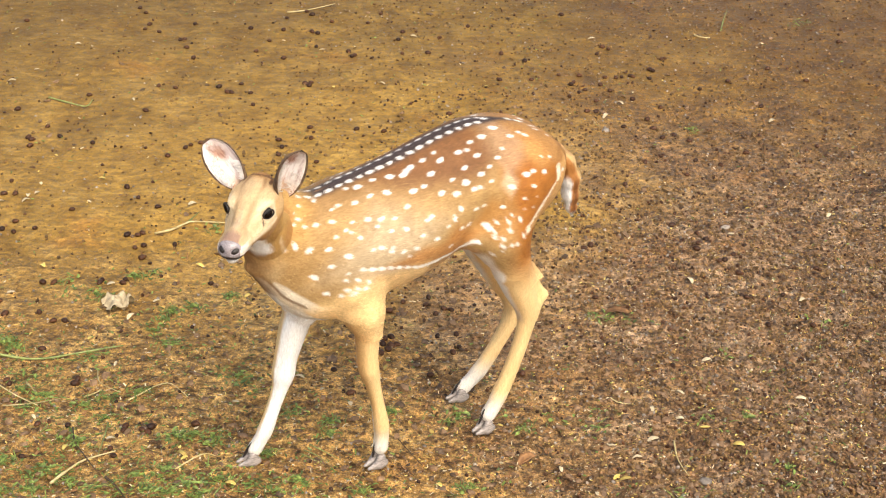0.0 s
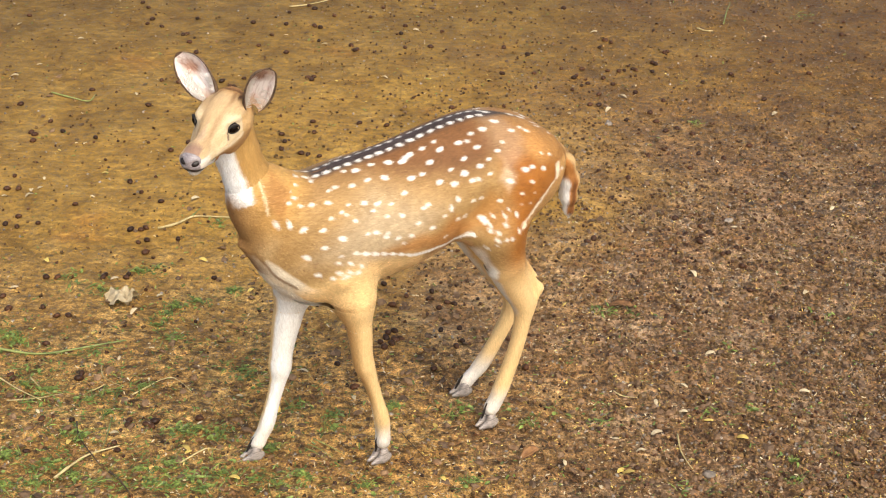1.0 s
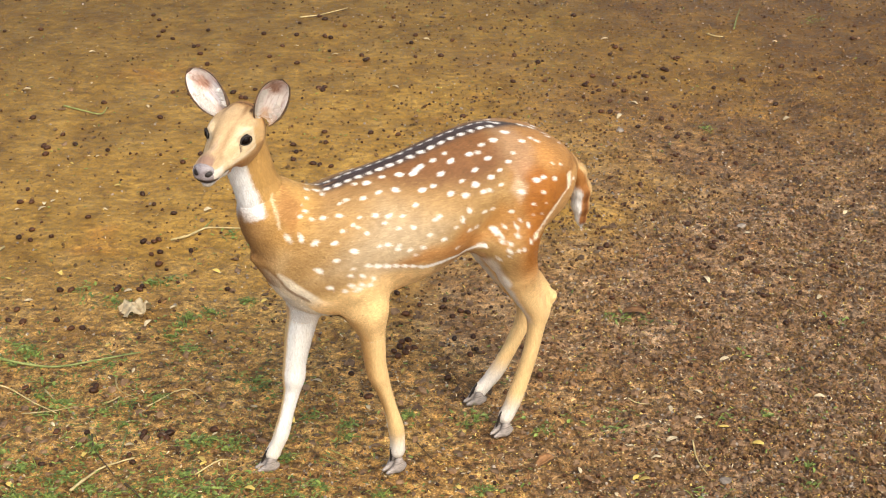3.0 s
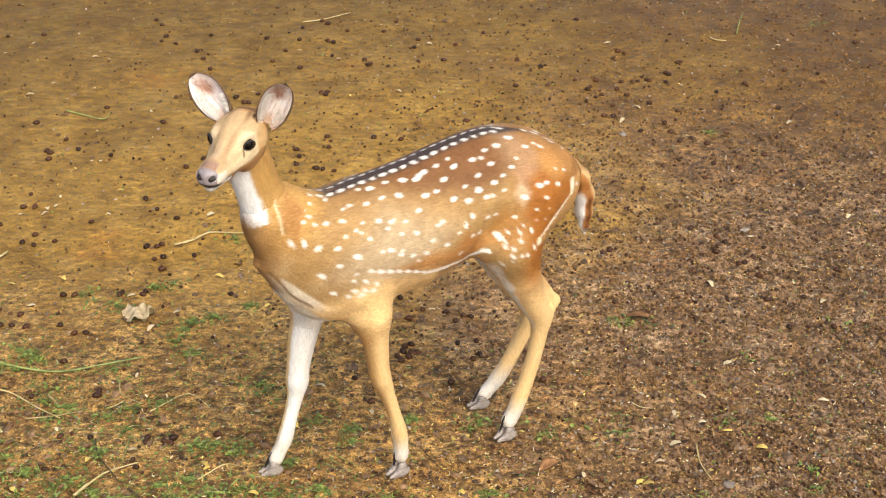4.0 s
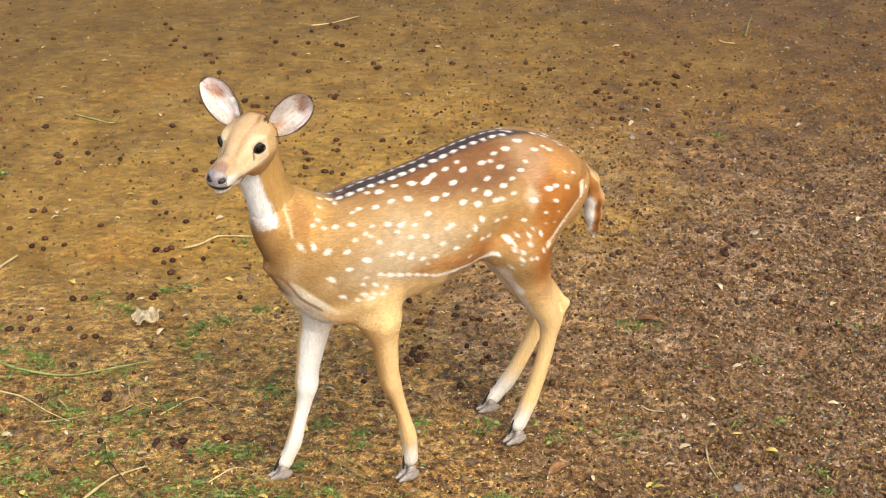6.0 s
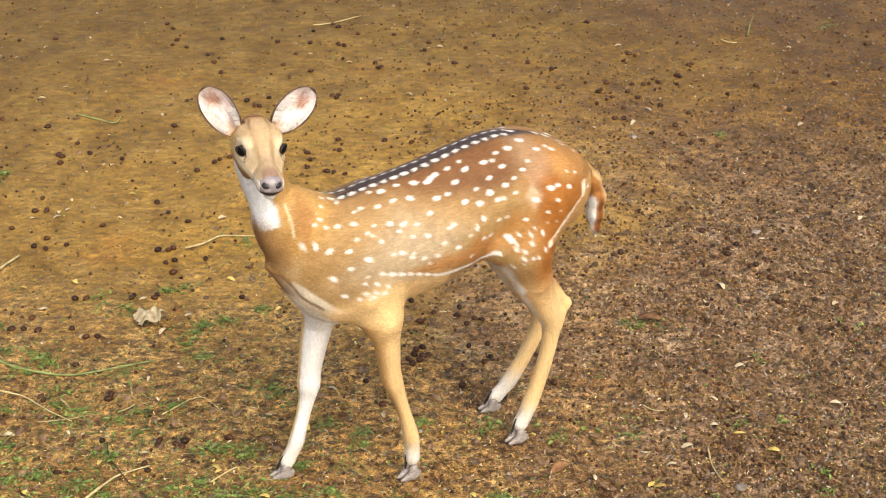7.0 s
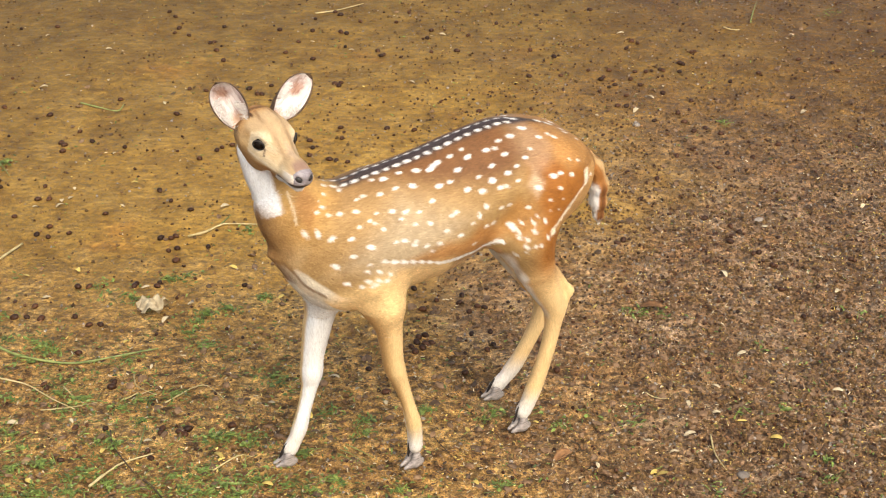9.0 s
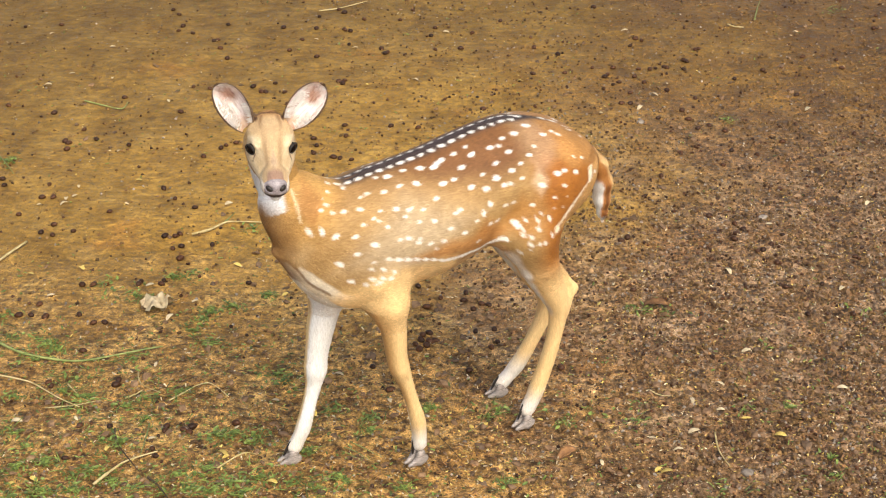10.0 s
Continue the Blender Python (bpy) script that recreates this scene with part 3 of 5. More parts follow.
def coat_of(v, n, up):
    """The colours of the coat and the distance to the nearest pale spot."""
    x, y, z = v.T
    deep = back_at(x) - z
    side = np.abs(y)
    tan, orange, brown = np.array((0.395, 0.242, 0.093)), np.array((0.350, 0.130, 0.020)), np.array((0.180, 0.076, 0.023))
    grey, white, fawn = np.array((0.054, 0.036, 0.032)), np.array((0.84, 0.80, 0.73)), np.array((0.82, 0.570, 0.265))
    col = np.tile(tan, (len(v), 1))
    # pale greyish flank, orange thigh, rust above the belly
    col = blend(col, (0.465, 0.350, 0.212), 1.30 - np.abs(x - 0.10) / 0.17 - np.abs(deep - 0.12) / 0.10)
    col = blend(col, orange, np.clip((-x - 0.155) / 0.06, 0, 1) * np.clip((deep - 0.01) / 0.06, 0.5, 1))
    col = blend(col, (0.42, 0.185, 0.050), np.clip(1.3 - np.abs(x + 0.06) / 0.075 - np.abs(deep - 0.185) / 0.05, 0, 0.8))
    col = blend(col, (0.44, 0.215, 0.070), np.clip(1.2 - np.abs(x - 0.02) / 0.12 - np.abs(z - 0.535) / 0.030, 0, 0.85))
    col = blend(col, (0.42, 0.205, 0.055), np.clip(1.35 - np.abs(x + 0.150) / 0.060 - np.abs(z - 0.562) / 0.055, 0, 0.8) * (side > 0.04))
    # a pale patch before the thigh, a mauve tinge over the hip
    col = blend(col, (0.60, 0.440, 0.280), np.clip(1.15 - np.abs(x + 0.190) / 0.024 - np.abs(z - 0.630) / 0.040, 0, 0.85))
    col = blend(col, (0.38, 0.240, 0.145), np.clip(1.4 - np.abs(x + 0.200) / 0.055 - np.abs(deep - 0.030) / 0.050, 0, 0.55))
    col = blend(col, (0.47, 0.235, 0.070), np.clip(1.2 - np.abs(x + 0.275) / 0.05 - np.abs(deep - 0.035) / 0.045, 0, 0.8))
    # dark brown saddle, deeper towards the loins
    saddle = np.interp(x, (-0.18, -0.10, 0.0, 0.10, 0.24), (0.100, 0.108, 0.078, 0.046, 0.028))
    col = blend(col, brown, np.clip((saddle - deep) / 0.055, 0, 1) * np.clip((x + 0.215) / 0.07, 0, 1) * 0.9)
    col = blend(col, (0.30, 0.115, 0.025), np.clip((-x - 0.315) / 0.05, 0, 1) * np.clip((deep - 0.02) / 0.03, 0, 1) * 0.7)
    trunk = (up < 0.42) & (z > 0.36)
    stripe = np.where(x > -0.20, 0.019, 0.019 * np.clip((x + 0.40) / 0.20, 0, 1))
    col = np.where(trunk[:, None] & (x < 0.262)[:, None], blend(col, grey, (stripe - side) / 0.018 + 0.55 - 0.45 * np.clip((-0.19 - x) / 0.05, 0, 1) - 1.2 * np.clip((-0.31 - x) / 0.06, 0, 1) - np.clip((deep - 0.05) / 0.03, 0, 2)), col)
    # pale underside below its rim
    under = np.interp(x, [p[0] for p in RIM], [p[1] for p in RIM])
    col = np.where(((z > 0.36) & (x > -0.118) & (x < 0.13))[:, None], blend(col, (0.60, 0.38, 0.18), (np.abs(axis_at(v)) - under - 4) / 8), col)
    col = blend(col, white, np.where((x > 0.12) & (z < 0.50), (0.05 - side - np.clip(z - 0.40, 0, 1) * 0.5) / 0.035 + 0.3, 0) * (n[:, 2] < 0.35))
    # pale front of the shoulder, cream breast with a dark seam
    col = blend(col, (0.64, 0.475, 0.255), np.clip(1.5 - np.hypot((x - 0.316) / 0.030, (side - 0.045) / 0.030) - np.abs(z - 0.585) / 0.055, 0, 0.85))
    high = np.interp(x, (0.200, 0.216, 0.239, 0.260, 0.279, 0.296, 0.313, 0.33), (0.462, 0.470, 0.480, 0.499, 0.515, 0.532, 0.545, 0.515))
    seam = np.interp(x, (0.255, 0.2685, 0.287, 0.2997, 0.3125, 0.33), (0.470, 0.481, 0.4935, 0.505, 0.527, 0.55))
    breast = np.clip((x - 0.195) / 0.02, 0, 1) * (z < 0.59)
    col = blend(col, (0.80, 0.705, 0.545), breast * np.clip((high - z) / 0.009 + 0.2, 0, 1))
    col = blend(col, (0.74, 0.625, 0.460), breast * np.clip((seam + 0.004 - z) / 0.010, 0, 0.9))
    col = blend(col, (0.24, 0.140, 0.070), breast * np.clip(1.25 - np.abs(z - seam) / 0.0045, 0, 0.85) * (x > 0.262))
    col = blend(col, (0.86, 0.80, 0.70), breast * np.clip((seam - 0.016 - z) / 0.008, 0, 1))
    # pale edge down the back of the thigh, lighter behind it
    edge = np.interp(z, [p[1] for p in THIGH], [p[0] for p in THIGH])
    seat = np.where((x < -0.19) & (z > 0.515) & (z < 0.620) & (side > 0.05), 1.0, 0.0)
    col = blend(col, (0.56, 0.315, 0.110), seat * np.clip((edge - 0.006 - x) / 0.012, 0, 1))
    col = blend(col, (0.84, 0.73, 0.55), seat * np.clip(1.4 - np.abs(x - edge) / 0.0085, 0, 1))
    # neck and throat
    neck = np.clip((up - 0.22) / 0.25, 0, 1)
    col = blend(col, (0.50, 0.290, 0.090), neck)
    ahead = n[:, 0] * math.cos(radians(22)) + n[:, 1] * math.sin(radians(22))
    col = blend(col, (0.93, 0.92, 0.90), np.where(up > 0.60, (ahead - 0.58) / 0.12 + np.clip((up - 0.60) / 0.13, 0, 1) - 1, 0))
    col = blend(col, (0.36, 0.20, 0.085), np.clip((up - 0.15) / 0.25, 0, 1) * np.clip((0.70 - up) / 0.1, 0, 1) * np.clip((ahead - 0.55) / 0.4, 0, 1) * 0.55)
    lean = np.degrees(np.arctan2(n[:, 1], n[:, 0]))
    col = blend(col, (0.30, 0.150, 0.050), np.clip((up - 0.05) / 0.2, 0, 1) * np.clip((0.70 - up) / 0.08, 0, 1) * np.clip(1.0 - np.abs(lean - 5) / 38, 0, 0.85) * (z > 0.50))
    # a thin pale line down the side of the neck, orange-brown behind it
    col = blend(col, (0.41, 0.205, 0.062), np.clip(1.5 - np.abs(x - 0.290) / 0.030 - np.abs(z - 0.672) / 0.045, 0, 0.8) * (side > 0.02))
    way = np.interp(z, (0.640, 0.649, 0.670, 0.687, 0.699), (0.3120, 0.3133, 0.3145, 0.3154, 0.3183))
    col = blend(col, (0.74, 0.600, 0.395), np.clip(1.4 - np.abs(x - way) / 0.0024, 0, 0.85) * (z > 0.640) * (z < 0.705) * (y > 0.025))
    # legs
    leg = np.where(x > 0, np.clip((0.488 + 1.1 * np.clip(side - 0.072, 0, 0.04) - z) / 0.05, 0, 1), np.clip((0.47 - z) / 0.11, 0, 1)) * np.where(z < 0.40, 1, np.where((x < -0.16) | (side > 0.065), 1, 0))
    col = blend(col, fawn, leg)
    out = n[:, 1] * np.sign(y)
    col = blend(col, (0.91, 0.88, 0.83), np.where((z < 0.46) & (x > 0), (-out - 0.02) / 0.30, 0) * (leg > 0.05))
    front = np.where((x > 0) & (y > 0), n[:, 0], 0)
    col = blend(col, (0.52, 0.28, 0.09), np.where(z < 0.42, front * 0.9 - 0.1, 0) * leg * np.clip((z - 0.12) / 0.06, 0, 1))
    col = blend(col, (0.84, 0.79, 0.72), np.where((x < -0.12) & (z < 0.50), (n[:, 0] - 0.64) / 0.16, 0) * np.clip((z - 0.28) / 0.06, 0, 1) * np.clip((0.52 - z) / 0.03, 0, 1))
    col = blend(col, (0.76, 0.69, 0.60), (0.115 - z) / 0.06)
    # spots
    spot = np.full(len(v), 0.05)
    turned = axis_at(v)
    ang = np.abs(turned)
    reach = np.hypot(y, z - 0.5 * (back_at(x) + belly_at(x)))
    pick = random.Random(3)
    for sx, sa, length, width, tilt in SPOT_ROWS:
        grow, tilt = pick.uniform(0.88, 1.12), tilt + pick.gauss(0, 9)
        if sx < -0.14 and sa > 92:
            grow *= 0.74
        length, width = length * grow, width * grow
        near = np.abs(x - sx) < 0.05
        dx, da = x[near] - sx, np.radians((turned if abs(sa) < 12 else ang)[near] - sa) * reach[near]
        c, s = math.cos(radians(tilt)), math.sin(radians(tilt))
        u, w = dx * c + da * s, -dx * s + da * c
        q = np.sqrt((u / length) ** 2 + (w / width) ** 2)
        spot[near] = np.minimum(spot[near], (q - 1) * width)
    rim_ang = np.interp(x, [p[0] for p in RIM], [p[1] for p in RIM])
    line = np.where((x > -0.118) & (x < 0.165) & (z > 0.42), np.abs(np.radians(ang - rim_ang)) * reach - 0.0044 * np.clip((0.17 - x) / 0.03, 0, 1) * (1 - np.clip((x - 0.02) / 0.03, 0, 1) * 0.75 * np.sin(x * 165) ** 4), 0.05)
    spot = np.minimum(spot, line)
    spot[(z < 0.40) | (up > 0.5)] = 0.05
    return col, spot


UP = along_neck(SV)
COAT, SPOT = coat_of(SV, SN, UP)
FC = SV[SF].mean(1)
CUT_FORE, CUT_HIND = 0.365, 0.365
LEG_OF = np.full(len(SF), -1)
for i, (front, left) in enumerate(((1, 1), (1, 0), (0, 1), (0, 0))):
    LEG_OF[((FC[:, 0] > 0) == bool(front)) & ((FC[:, 1] > 0) == bool(left)) & (FC[:, 2] < (CUT_FORE if front else CUT_HIND))] = i

body = skin_part("body", SV, SF, SN, LEG_OF < 0, COAT_BODY, deer, "orange-brown flanks with white spots and dark back stripe", COAT, SPOT)


def build_neck():
    """Overlapping rounded lengths of neck, each from one place on its curve to the next."""
    made = []
    at = np.linspace(ROOT, 1.0, PIECES + 1)
    fine, _ = bend(NECK, 401)
    place = np.stack([np.interp(at, np.linspace(0, 1, 401), fine[:, k]) for k in range(3)], 1)
    girth = neck_girth(at) - 0.006 * np.clip((0.5 - at) / 0.2, 0, 1)
    for i in range(PIECES):
        a, b, ra, rb = Vector(place[i]), Vector(place[i + 1]), girth[i], girth[i + 1]
        axis = (b - a).normalized()
        side = axis.orthogonal().normalized()
        other = axis.cross(side)
        rings, cols = [], 48
        for h in np.linspace(-1, 1, 27):
            if h < -0.2:
                e = (h + 0.2) / 0.8
                c, r = a + axis * ra * math.sin(e * math.pi / 2), ra * math.cos(e * math.pi / 2)
            elif h > 0.2:
                e = (h - 0.2) / 0.8
                c, r = b + axis * rb * math.sin(e * math.pi / 2), rb * math.cos(e * math.pi / 2)
            else:
                e = (h + 0.2) / 0.4
                c, r = a.lerp(b, e), ra + (rb - ra) * e
            rings.append([c + (side * math.cos(q) + other * math.sin(q)) * max(r, 0.0004) for q in (2 * math.pi * k / cols for k in range(cols))])
        v = np.array(rings).reshape(-1, 3)
        mid = np.interp(v[:, 2], (a.z, b.z), (a.y, b.y))
        v[:, 1] = mid + (v[:, 1] - mid) * 0.86
        f = np.array([(j * cols + k, j * cols + (k + 1) % cols, (j + 1) * cols + (k + 1) % cols, (j + 1) * cols + k) for j in range(26) for k in range(cols)])
        n = np.zeros_like(v)
        face = np.cross(v[f[:, 2]] - v[f[:, 0]], v[f[:, 3]] - v[f[:, 1]])
        for k in range(4):
            np.add.at(n, f[:, k], face)
        n = unit(n)
        if ((v - v.mean(0)) * n).sum() < 0:
            f, n = f[:, ::-1], -n
        coat, spot = coat_of(v, n, along_neck(v))
        made.append(skin_part("neck", v, f, n, np.ones(len(f), bool), COAT_NECK, deer, "white throat patch on a tan neck" if i > 8 else "", coat, spot))
    return made


NECK_PARTS = build_neck()
LEGS = []
for i, name in enumerate(("foreleg", "foreleg", "hindleg", "hindleg")):
    cut = CUT_FORE if i < 2 else CUT_HIND
    sleeve = ((FC[:, 0] > 0) == (i < 2)) & ((FC[:, 1] > 0) == (i % 2 == 0)) & (FC[:, 2] >= cut) & (FC[:, 2] < cut + 0.055)
    LEGS.append(skin_part(name, SV, SF, SN, LEG_OF == i, COAT_LEG, deer, "pale fawn leg with white inner side", COAT, SPOT, sleeve, 0.0004))


def build_hoof(leg, x, y, z, yaw, tilt):
    """Two pointed claws side by side at the end of a leg."""
    for s in (1, -1):
        c = Clay((-0.04, -0.03, -0.01), (0.06, 0.03, 0.06), 0.0022)
        c.limb((0.002, 0.0, 0.032), (0.004, 0.0, 0.012), 0.0105, 0.0125, 0.006, 0.9)
        c.limb((0.004, 0.0, 0.011), (0.030, -0.003 * s, 0.006), 0.0125, 0.0055, 0.008, 0.85)
        c.limb((-0.007, 0.0, 0.012), (0.004, 0.0, 0.012), 0.0105, 0.0115, 0.006, 0.9)
        c.d = np.maximum(c.d, -c.axes[2][None, None, :].astype(np.float32))
        v, f, n = c.skin(1)
        ob = skin_part("hoof", v, f, n, np.ones(len(f), bool), HOOF_MAT, leg, "grey horn claw of a cloven hoof")
        ob.matrix_basis = pose(x, y, z, 0, tilt, yaw) @ pose(0, 0.0094 * s, 0) @ Matrix.Diagonal((0.98, 0.80, 0.84, 1))


def build_cleft(leg, x, y, z, yaw, lean):
    """The dark seam between the claws, running up the front of the pastern."""
    bm = bmesh.new()
    bmesh.ops.create_uvsphere(bm, u_segments=10, v_segments=10, radius=1.0)
    ob = part("cleft", bm, LID_MAT, leg, "dark seam above the cloven hoof")
    ob.matrix_basis = pose(x, y, z, 0, lean, yaw) @ Matrix.Diagonal((0.0040, 0.0014, 0.0200, 1))


build_cleft(LEGS[0], 0.0820, 0.063, 0.044, 8, -4)
build_cleft(LEGS[1], 0.3130, -0.077, 0.036, -4, -28)
build_cleft(LEGS[2], -0.1880, 0.066, 0.042, 6, -20)
build_cleft(LEGS[3], -0.2050, -0.071, 0.034, -4, -30)
build_hoof(LEGS[0], 0.067, 0.062, 0.0, 8, 0)
build_hoof(LEGS[1], 0.301, -0.076, 0.0, -4, 0)
build_hoof(LEGS[2], -0.204, 0.064, 0.0, 6, 0)
build_hoof(LEGS[3], -0.218, -0.070, 0.0, -4, 0)


def build_tail():
    c = Clay((-0.52, -0.06, 0.40), (-0.36, 0.06, 0.64), 0.003)
    line = [(-0.384, 0.002, 0.600, 0.019), (-0.412, 0.004, 0.568, 0.0175), (-0.424, 0.006, 0.526, 0.0195), (-0.423, 0.008, 0.486, 0.0165), (-0.424, 0.010, 0.455, 0.010), (-0.425, 0.010, 0.438, 0.004)]
    c.chain(line, 0.01, 1.15)
    v, f, n = c.skin(2)
    x, y, z = v.T
    off = x - np.interp(-z, [-p[2] for p in line], [p[0] for p in line])
    col = blend(np.tile((0.42, 0.175, 0.045), (len(v), 1)), (0.66, 0.44, 0.20), (-off - 0.004) / 0.008)
    col = blend(col, (0.20, 0.075, 0.025), np.clip(1.2 - np.abs(off - 0.001) / 0.006, 0, 0.8) * np.clip((0.545 - z) / 0.02, 0, 1))
    col = blend(col, (0.93, 0.91, 0.88), np.clip((off - 0.008) / 0.004, 0, 1) * np.clip((0.545 - z) / 0.02, 0, 1) + np.clip((0.452 - z) / 0.01, 0, 1))
    return skin_part("tail", v, f, n, np.ones(len(f), bool), COAT_LEG, body, "short tail, tan outside and white beneath", col, np.full(len(v), 0.05))


tail = build_tail()


# ---- its head: origin between the eyes, muzzle forwards ----
def head_colours(v, n, jawed=False):
    x, y, z = v.T
    s = np.abs(y)
    top = np.clip(n[:, 2] * 2, 0, 1)
    side = np.clip((0.65 - n[:, 2]) / 0.3, 0, 1)
    col = np.tile((0.62, 0.390, 0.165), (len(v), 1))
    # greyer fawn forehead, cream cheeks and sides of the muzzle
    col = blend(col, (0.56, 0.385, 0.205), top * np.clip((x + 0.055) / 0.03, 0, 1))
    col = blend(col, (0.72, 0.555, 0.335), np.where(x > -0.012, side * np.clip((s - 0.006) / 0.010, 0, 1), 0) * np.clip((z + 0.048) / 0.014, 0, 1))
    # browner along the jaw, with a pale streak above it
    col = blend(col, (0.43, 0.215, 0.070), np.where((x < 0.062) & (n[:, 2] < 0.3), np.clip((-0.025 - z) / 0.012, 0, 1) * np.clip((0.062 - x) / 0.02, 0, 1), 0))
    col = blend(col, (0.46, 0.250, 0.090), np.where((s > 0.018) & (n[:, 2] < 0.45), np.clip((0.026 - x) / 0.03, 0, 1) * np.clip((-0.008 - z) / 0.014, 0, 1) * 0.75, 0))
    streak = np.abs(z + 0.024 + 0.20 * (x - 0.02))
    col = blend(col, (0.78, 0.63, 0.42), np.where((x > -0.012) & (x < 0.06) & (s > 0.012), np.clip(1.1 - streak / 0.005, 0, 0.8), 0))
    # cream round the eye, widest above it
    e = np.sqrt((x - 0.008) ** 2 + ((z - 0.005) * 1.05) ** 2)
    col = blend(col, (0.74, 0.595, 0.385), np.where(s > 0.020, (0.024 - e) / 0.009, 0))
    # brown lines from the crown down both sides of the bridge
    path = np.interp(x, (-0.06, -0.02, 0.03, 0.09), (0.013, 0.019, 0.0135, 0.010))
    col = blend(col, (0.27, 0.148, 0.064), np.where((x > -0.05) & (x < 0.080) & (n[:, 2] > 0.05), np.clip(1.15 - np.abs(s - path) / 0.006, 0, 1) * np.interp(x, (-0.05, -0.03, 0.00, 0.03, 0.05, 0.08), (0.9, 0.75, 0.20, 0.45, 0.5, 0.2)), 0))
    # orange-brown crown and the dark comma before each ear
    col = blend(col, (0.36, 0.170, 0.050), np.clip(n[:, 2] * 2 + 0.3, 0, 1) * np.clip((-0.034 - x - 0.3 * s) / 0.022, 0, 0.85))
    col = blend(col, (0.13, 0.055, 0.020), top * np.clip(1.25 - np.abs(x + 0.054 + 0.25 * s) / 0.005, 0, 0.8) * (s < 0.026))
    col = blend(col, (0.10, 0.040, 0.016), top * (1.3 - np.hypot((x + 0.046) / 0.012, (s - 0.0245) / 0.0040)))
    # bridge and the browner skin above the nose
    col = blend(col, (0.50, 0.350, 0.220), np.where((n[:, 2] > 0.2) & (x > 0.03), 1.1 - s / 0.012 - np.abs(x - 0.065) / 0.04, 0))
    col = blend(col, (0.33, 0.200, 0.135), np.where((z > -0.034) & (n[:, 2] > 0.15), (x - 0.080) / 0.014, 0) * np.clip((0.0165 - s) / 0.004, 0, 1))
    # pale lips, white chin
    col = blend(col, (0.80, 0.70, 0.58), np.where((x > 0.075) & (z < -0.020), np.clip((x - 0.075) / 0.014, 0, 1) * np.clip((s - 0.009) / 0.005, 0, 1), 0))
    col = blend(col, (0.84, 0.79, 0.73), np.where((x > 0.05) & (z < -0.038), (-0.037 - z) / 0.008, 0) * np.clip((x - 0.066) / 0.016, 0, 1))
    if jawed:
        col = blend(col, (0.84, 0.79, 0.73), np.where(x > 0.048, (0.4 - n[:, 2]) / 0.3, 0))
        col = blend(col, (0.045, 0.030, 0.028), np.where(x > 0.050, 1.5 - np.abs(z + 0.0445) / np.interp(x, (0.05, 0.09), (0.0022, 0.0046)), 0))
    else:
        col = blend(col, (0.045, 0.030, 0.028), np.where(x > 0.050, (np.interp(x, (0.05, 0.085, 0.10), (-0.0425, -0.0405, -0.0365)) - z) / 0.0018, 0))
    # tear mark below the inner corner of the eye
    col = blend(col, (0.10, 0.055, 0.035), np.where(s > 0.012, 1.3 - np.abs(x - 0.0225 + 0.5 * (z + 0.004)) / 0.0022, 0) * (z < -0.003) * (z > -0.017))
    return col * 0.93


def model_head():
    c = Clay((-0.115, -0.08, -0.10), (0.145, 0.08, 0.085), 0.0021)
    c.egg((-0.036, 0, -0.001), (0.050, 0.042, 0.037), 0.02, 8)
    c.egg((-0.002, 0, 0.002), (0.050, 0.030, 0.030), 0.02, 20)
    c.egg((-0.056, 0, 0.028), (0.020, 0.020, 0.010), 0.012, 10)
    for s in (1, -1):
        # brow over the eye, cheekbone, jaw muscle
        c.limb((-0.024, 0.031 * s, 0.013), (0.012, 0.0285 * s, 0.0135), 0.0105, 0.0080, 0.012)
        c.limb((-0.032, 0.033 * s, -0.013), (0.042, 0.0170 * s, -0.021), 0.0120, 0.0080, 0.013)
        c.egg((-0.018, 0.0215 * s, -0.029), (0.043, 0.0185, 0.033), 0.020, 12)
        # side of the face down to the corner of the mouth
        c.limb((-0.005, 0.0205 * s, -0.0250), (0.074, 0.0130 * s, -0.0320), 0.0185, 0.0115, 0.012)
        # upper lips
        c.egg((0.090, 0.0105 * s, -0.0305), (0.021, 0.0142, 0.0150), 0.008, 6)
    c.limb((0.008, 0, -0.010), (0.078, 0, -0.0225), 0.0295, 0.0195, 0.016, 0.70)
    c.limb((0.078, 0, -0.0235), (0.1000, 0, -0.0280), 0.0205, 0.0192, 0.010, 1.08)
    c.limb((-0.075, 0, -0.022), (-0.045, 0, -0.018), 0.030, 0.036, 0.025)
    for s in (1, -1):
        c.egg((0.025, 0.0470 * s, 0.001), (0.0235, 0.0150, 0.0120), 0.006, 12, less=True)
        c.limb((0.121, 0.0085 * s, -0.0290), (0.112, 0.0150 * s, -0.0240), 0.0050, 0.0036, 0.003, less=True)
        # groove of the upper lip at the corner of the mouth
        c.limb((0.058, 0.0245 * s, -0.0405), (0.085, 0.0245 * s, -0.0425), 0.0030, 0.0035, 0.004, less=True)
    return c.skin(2)


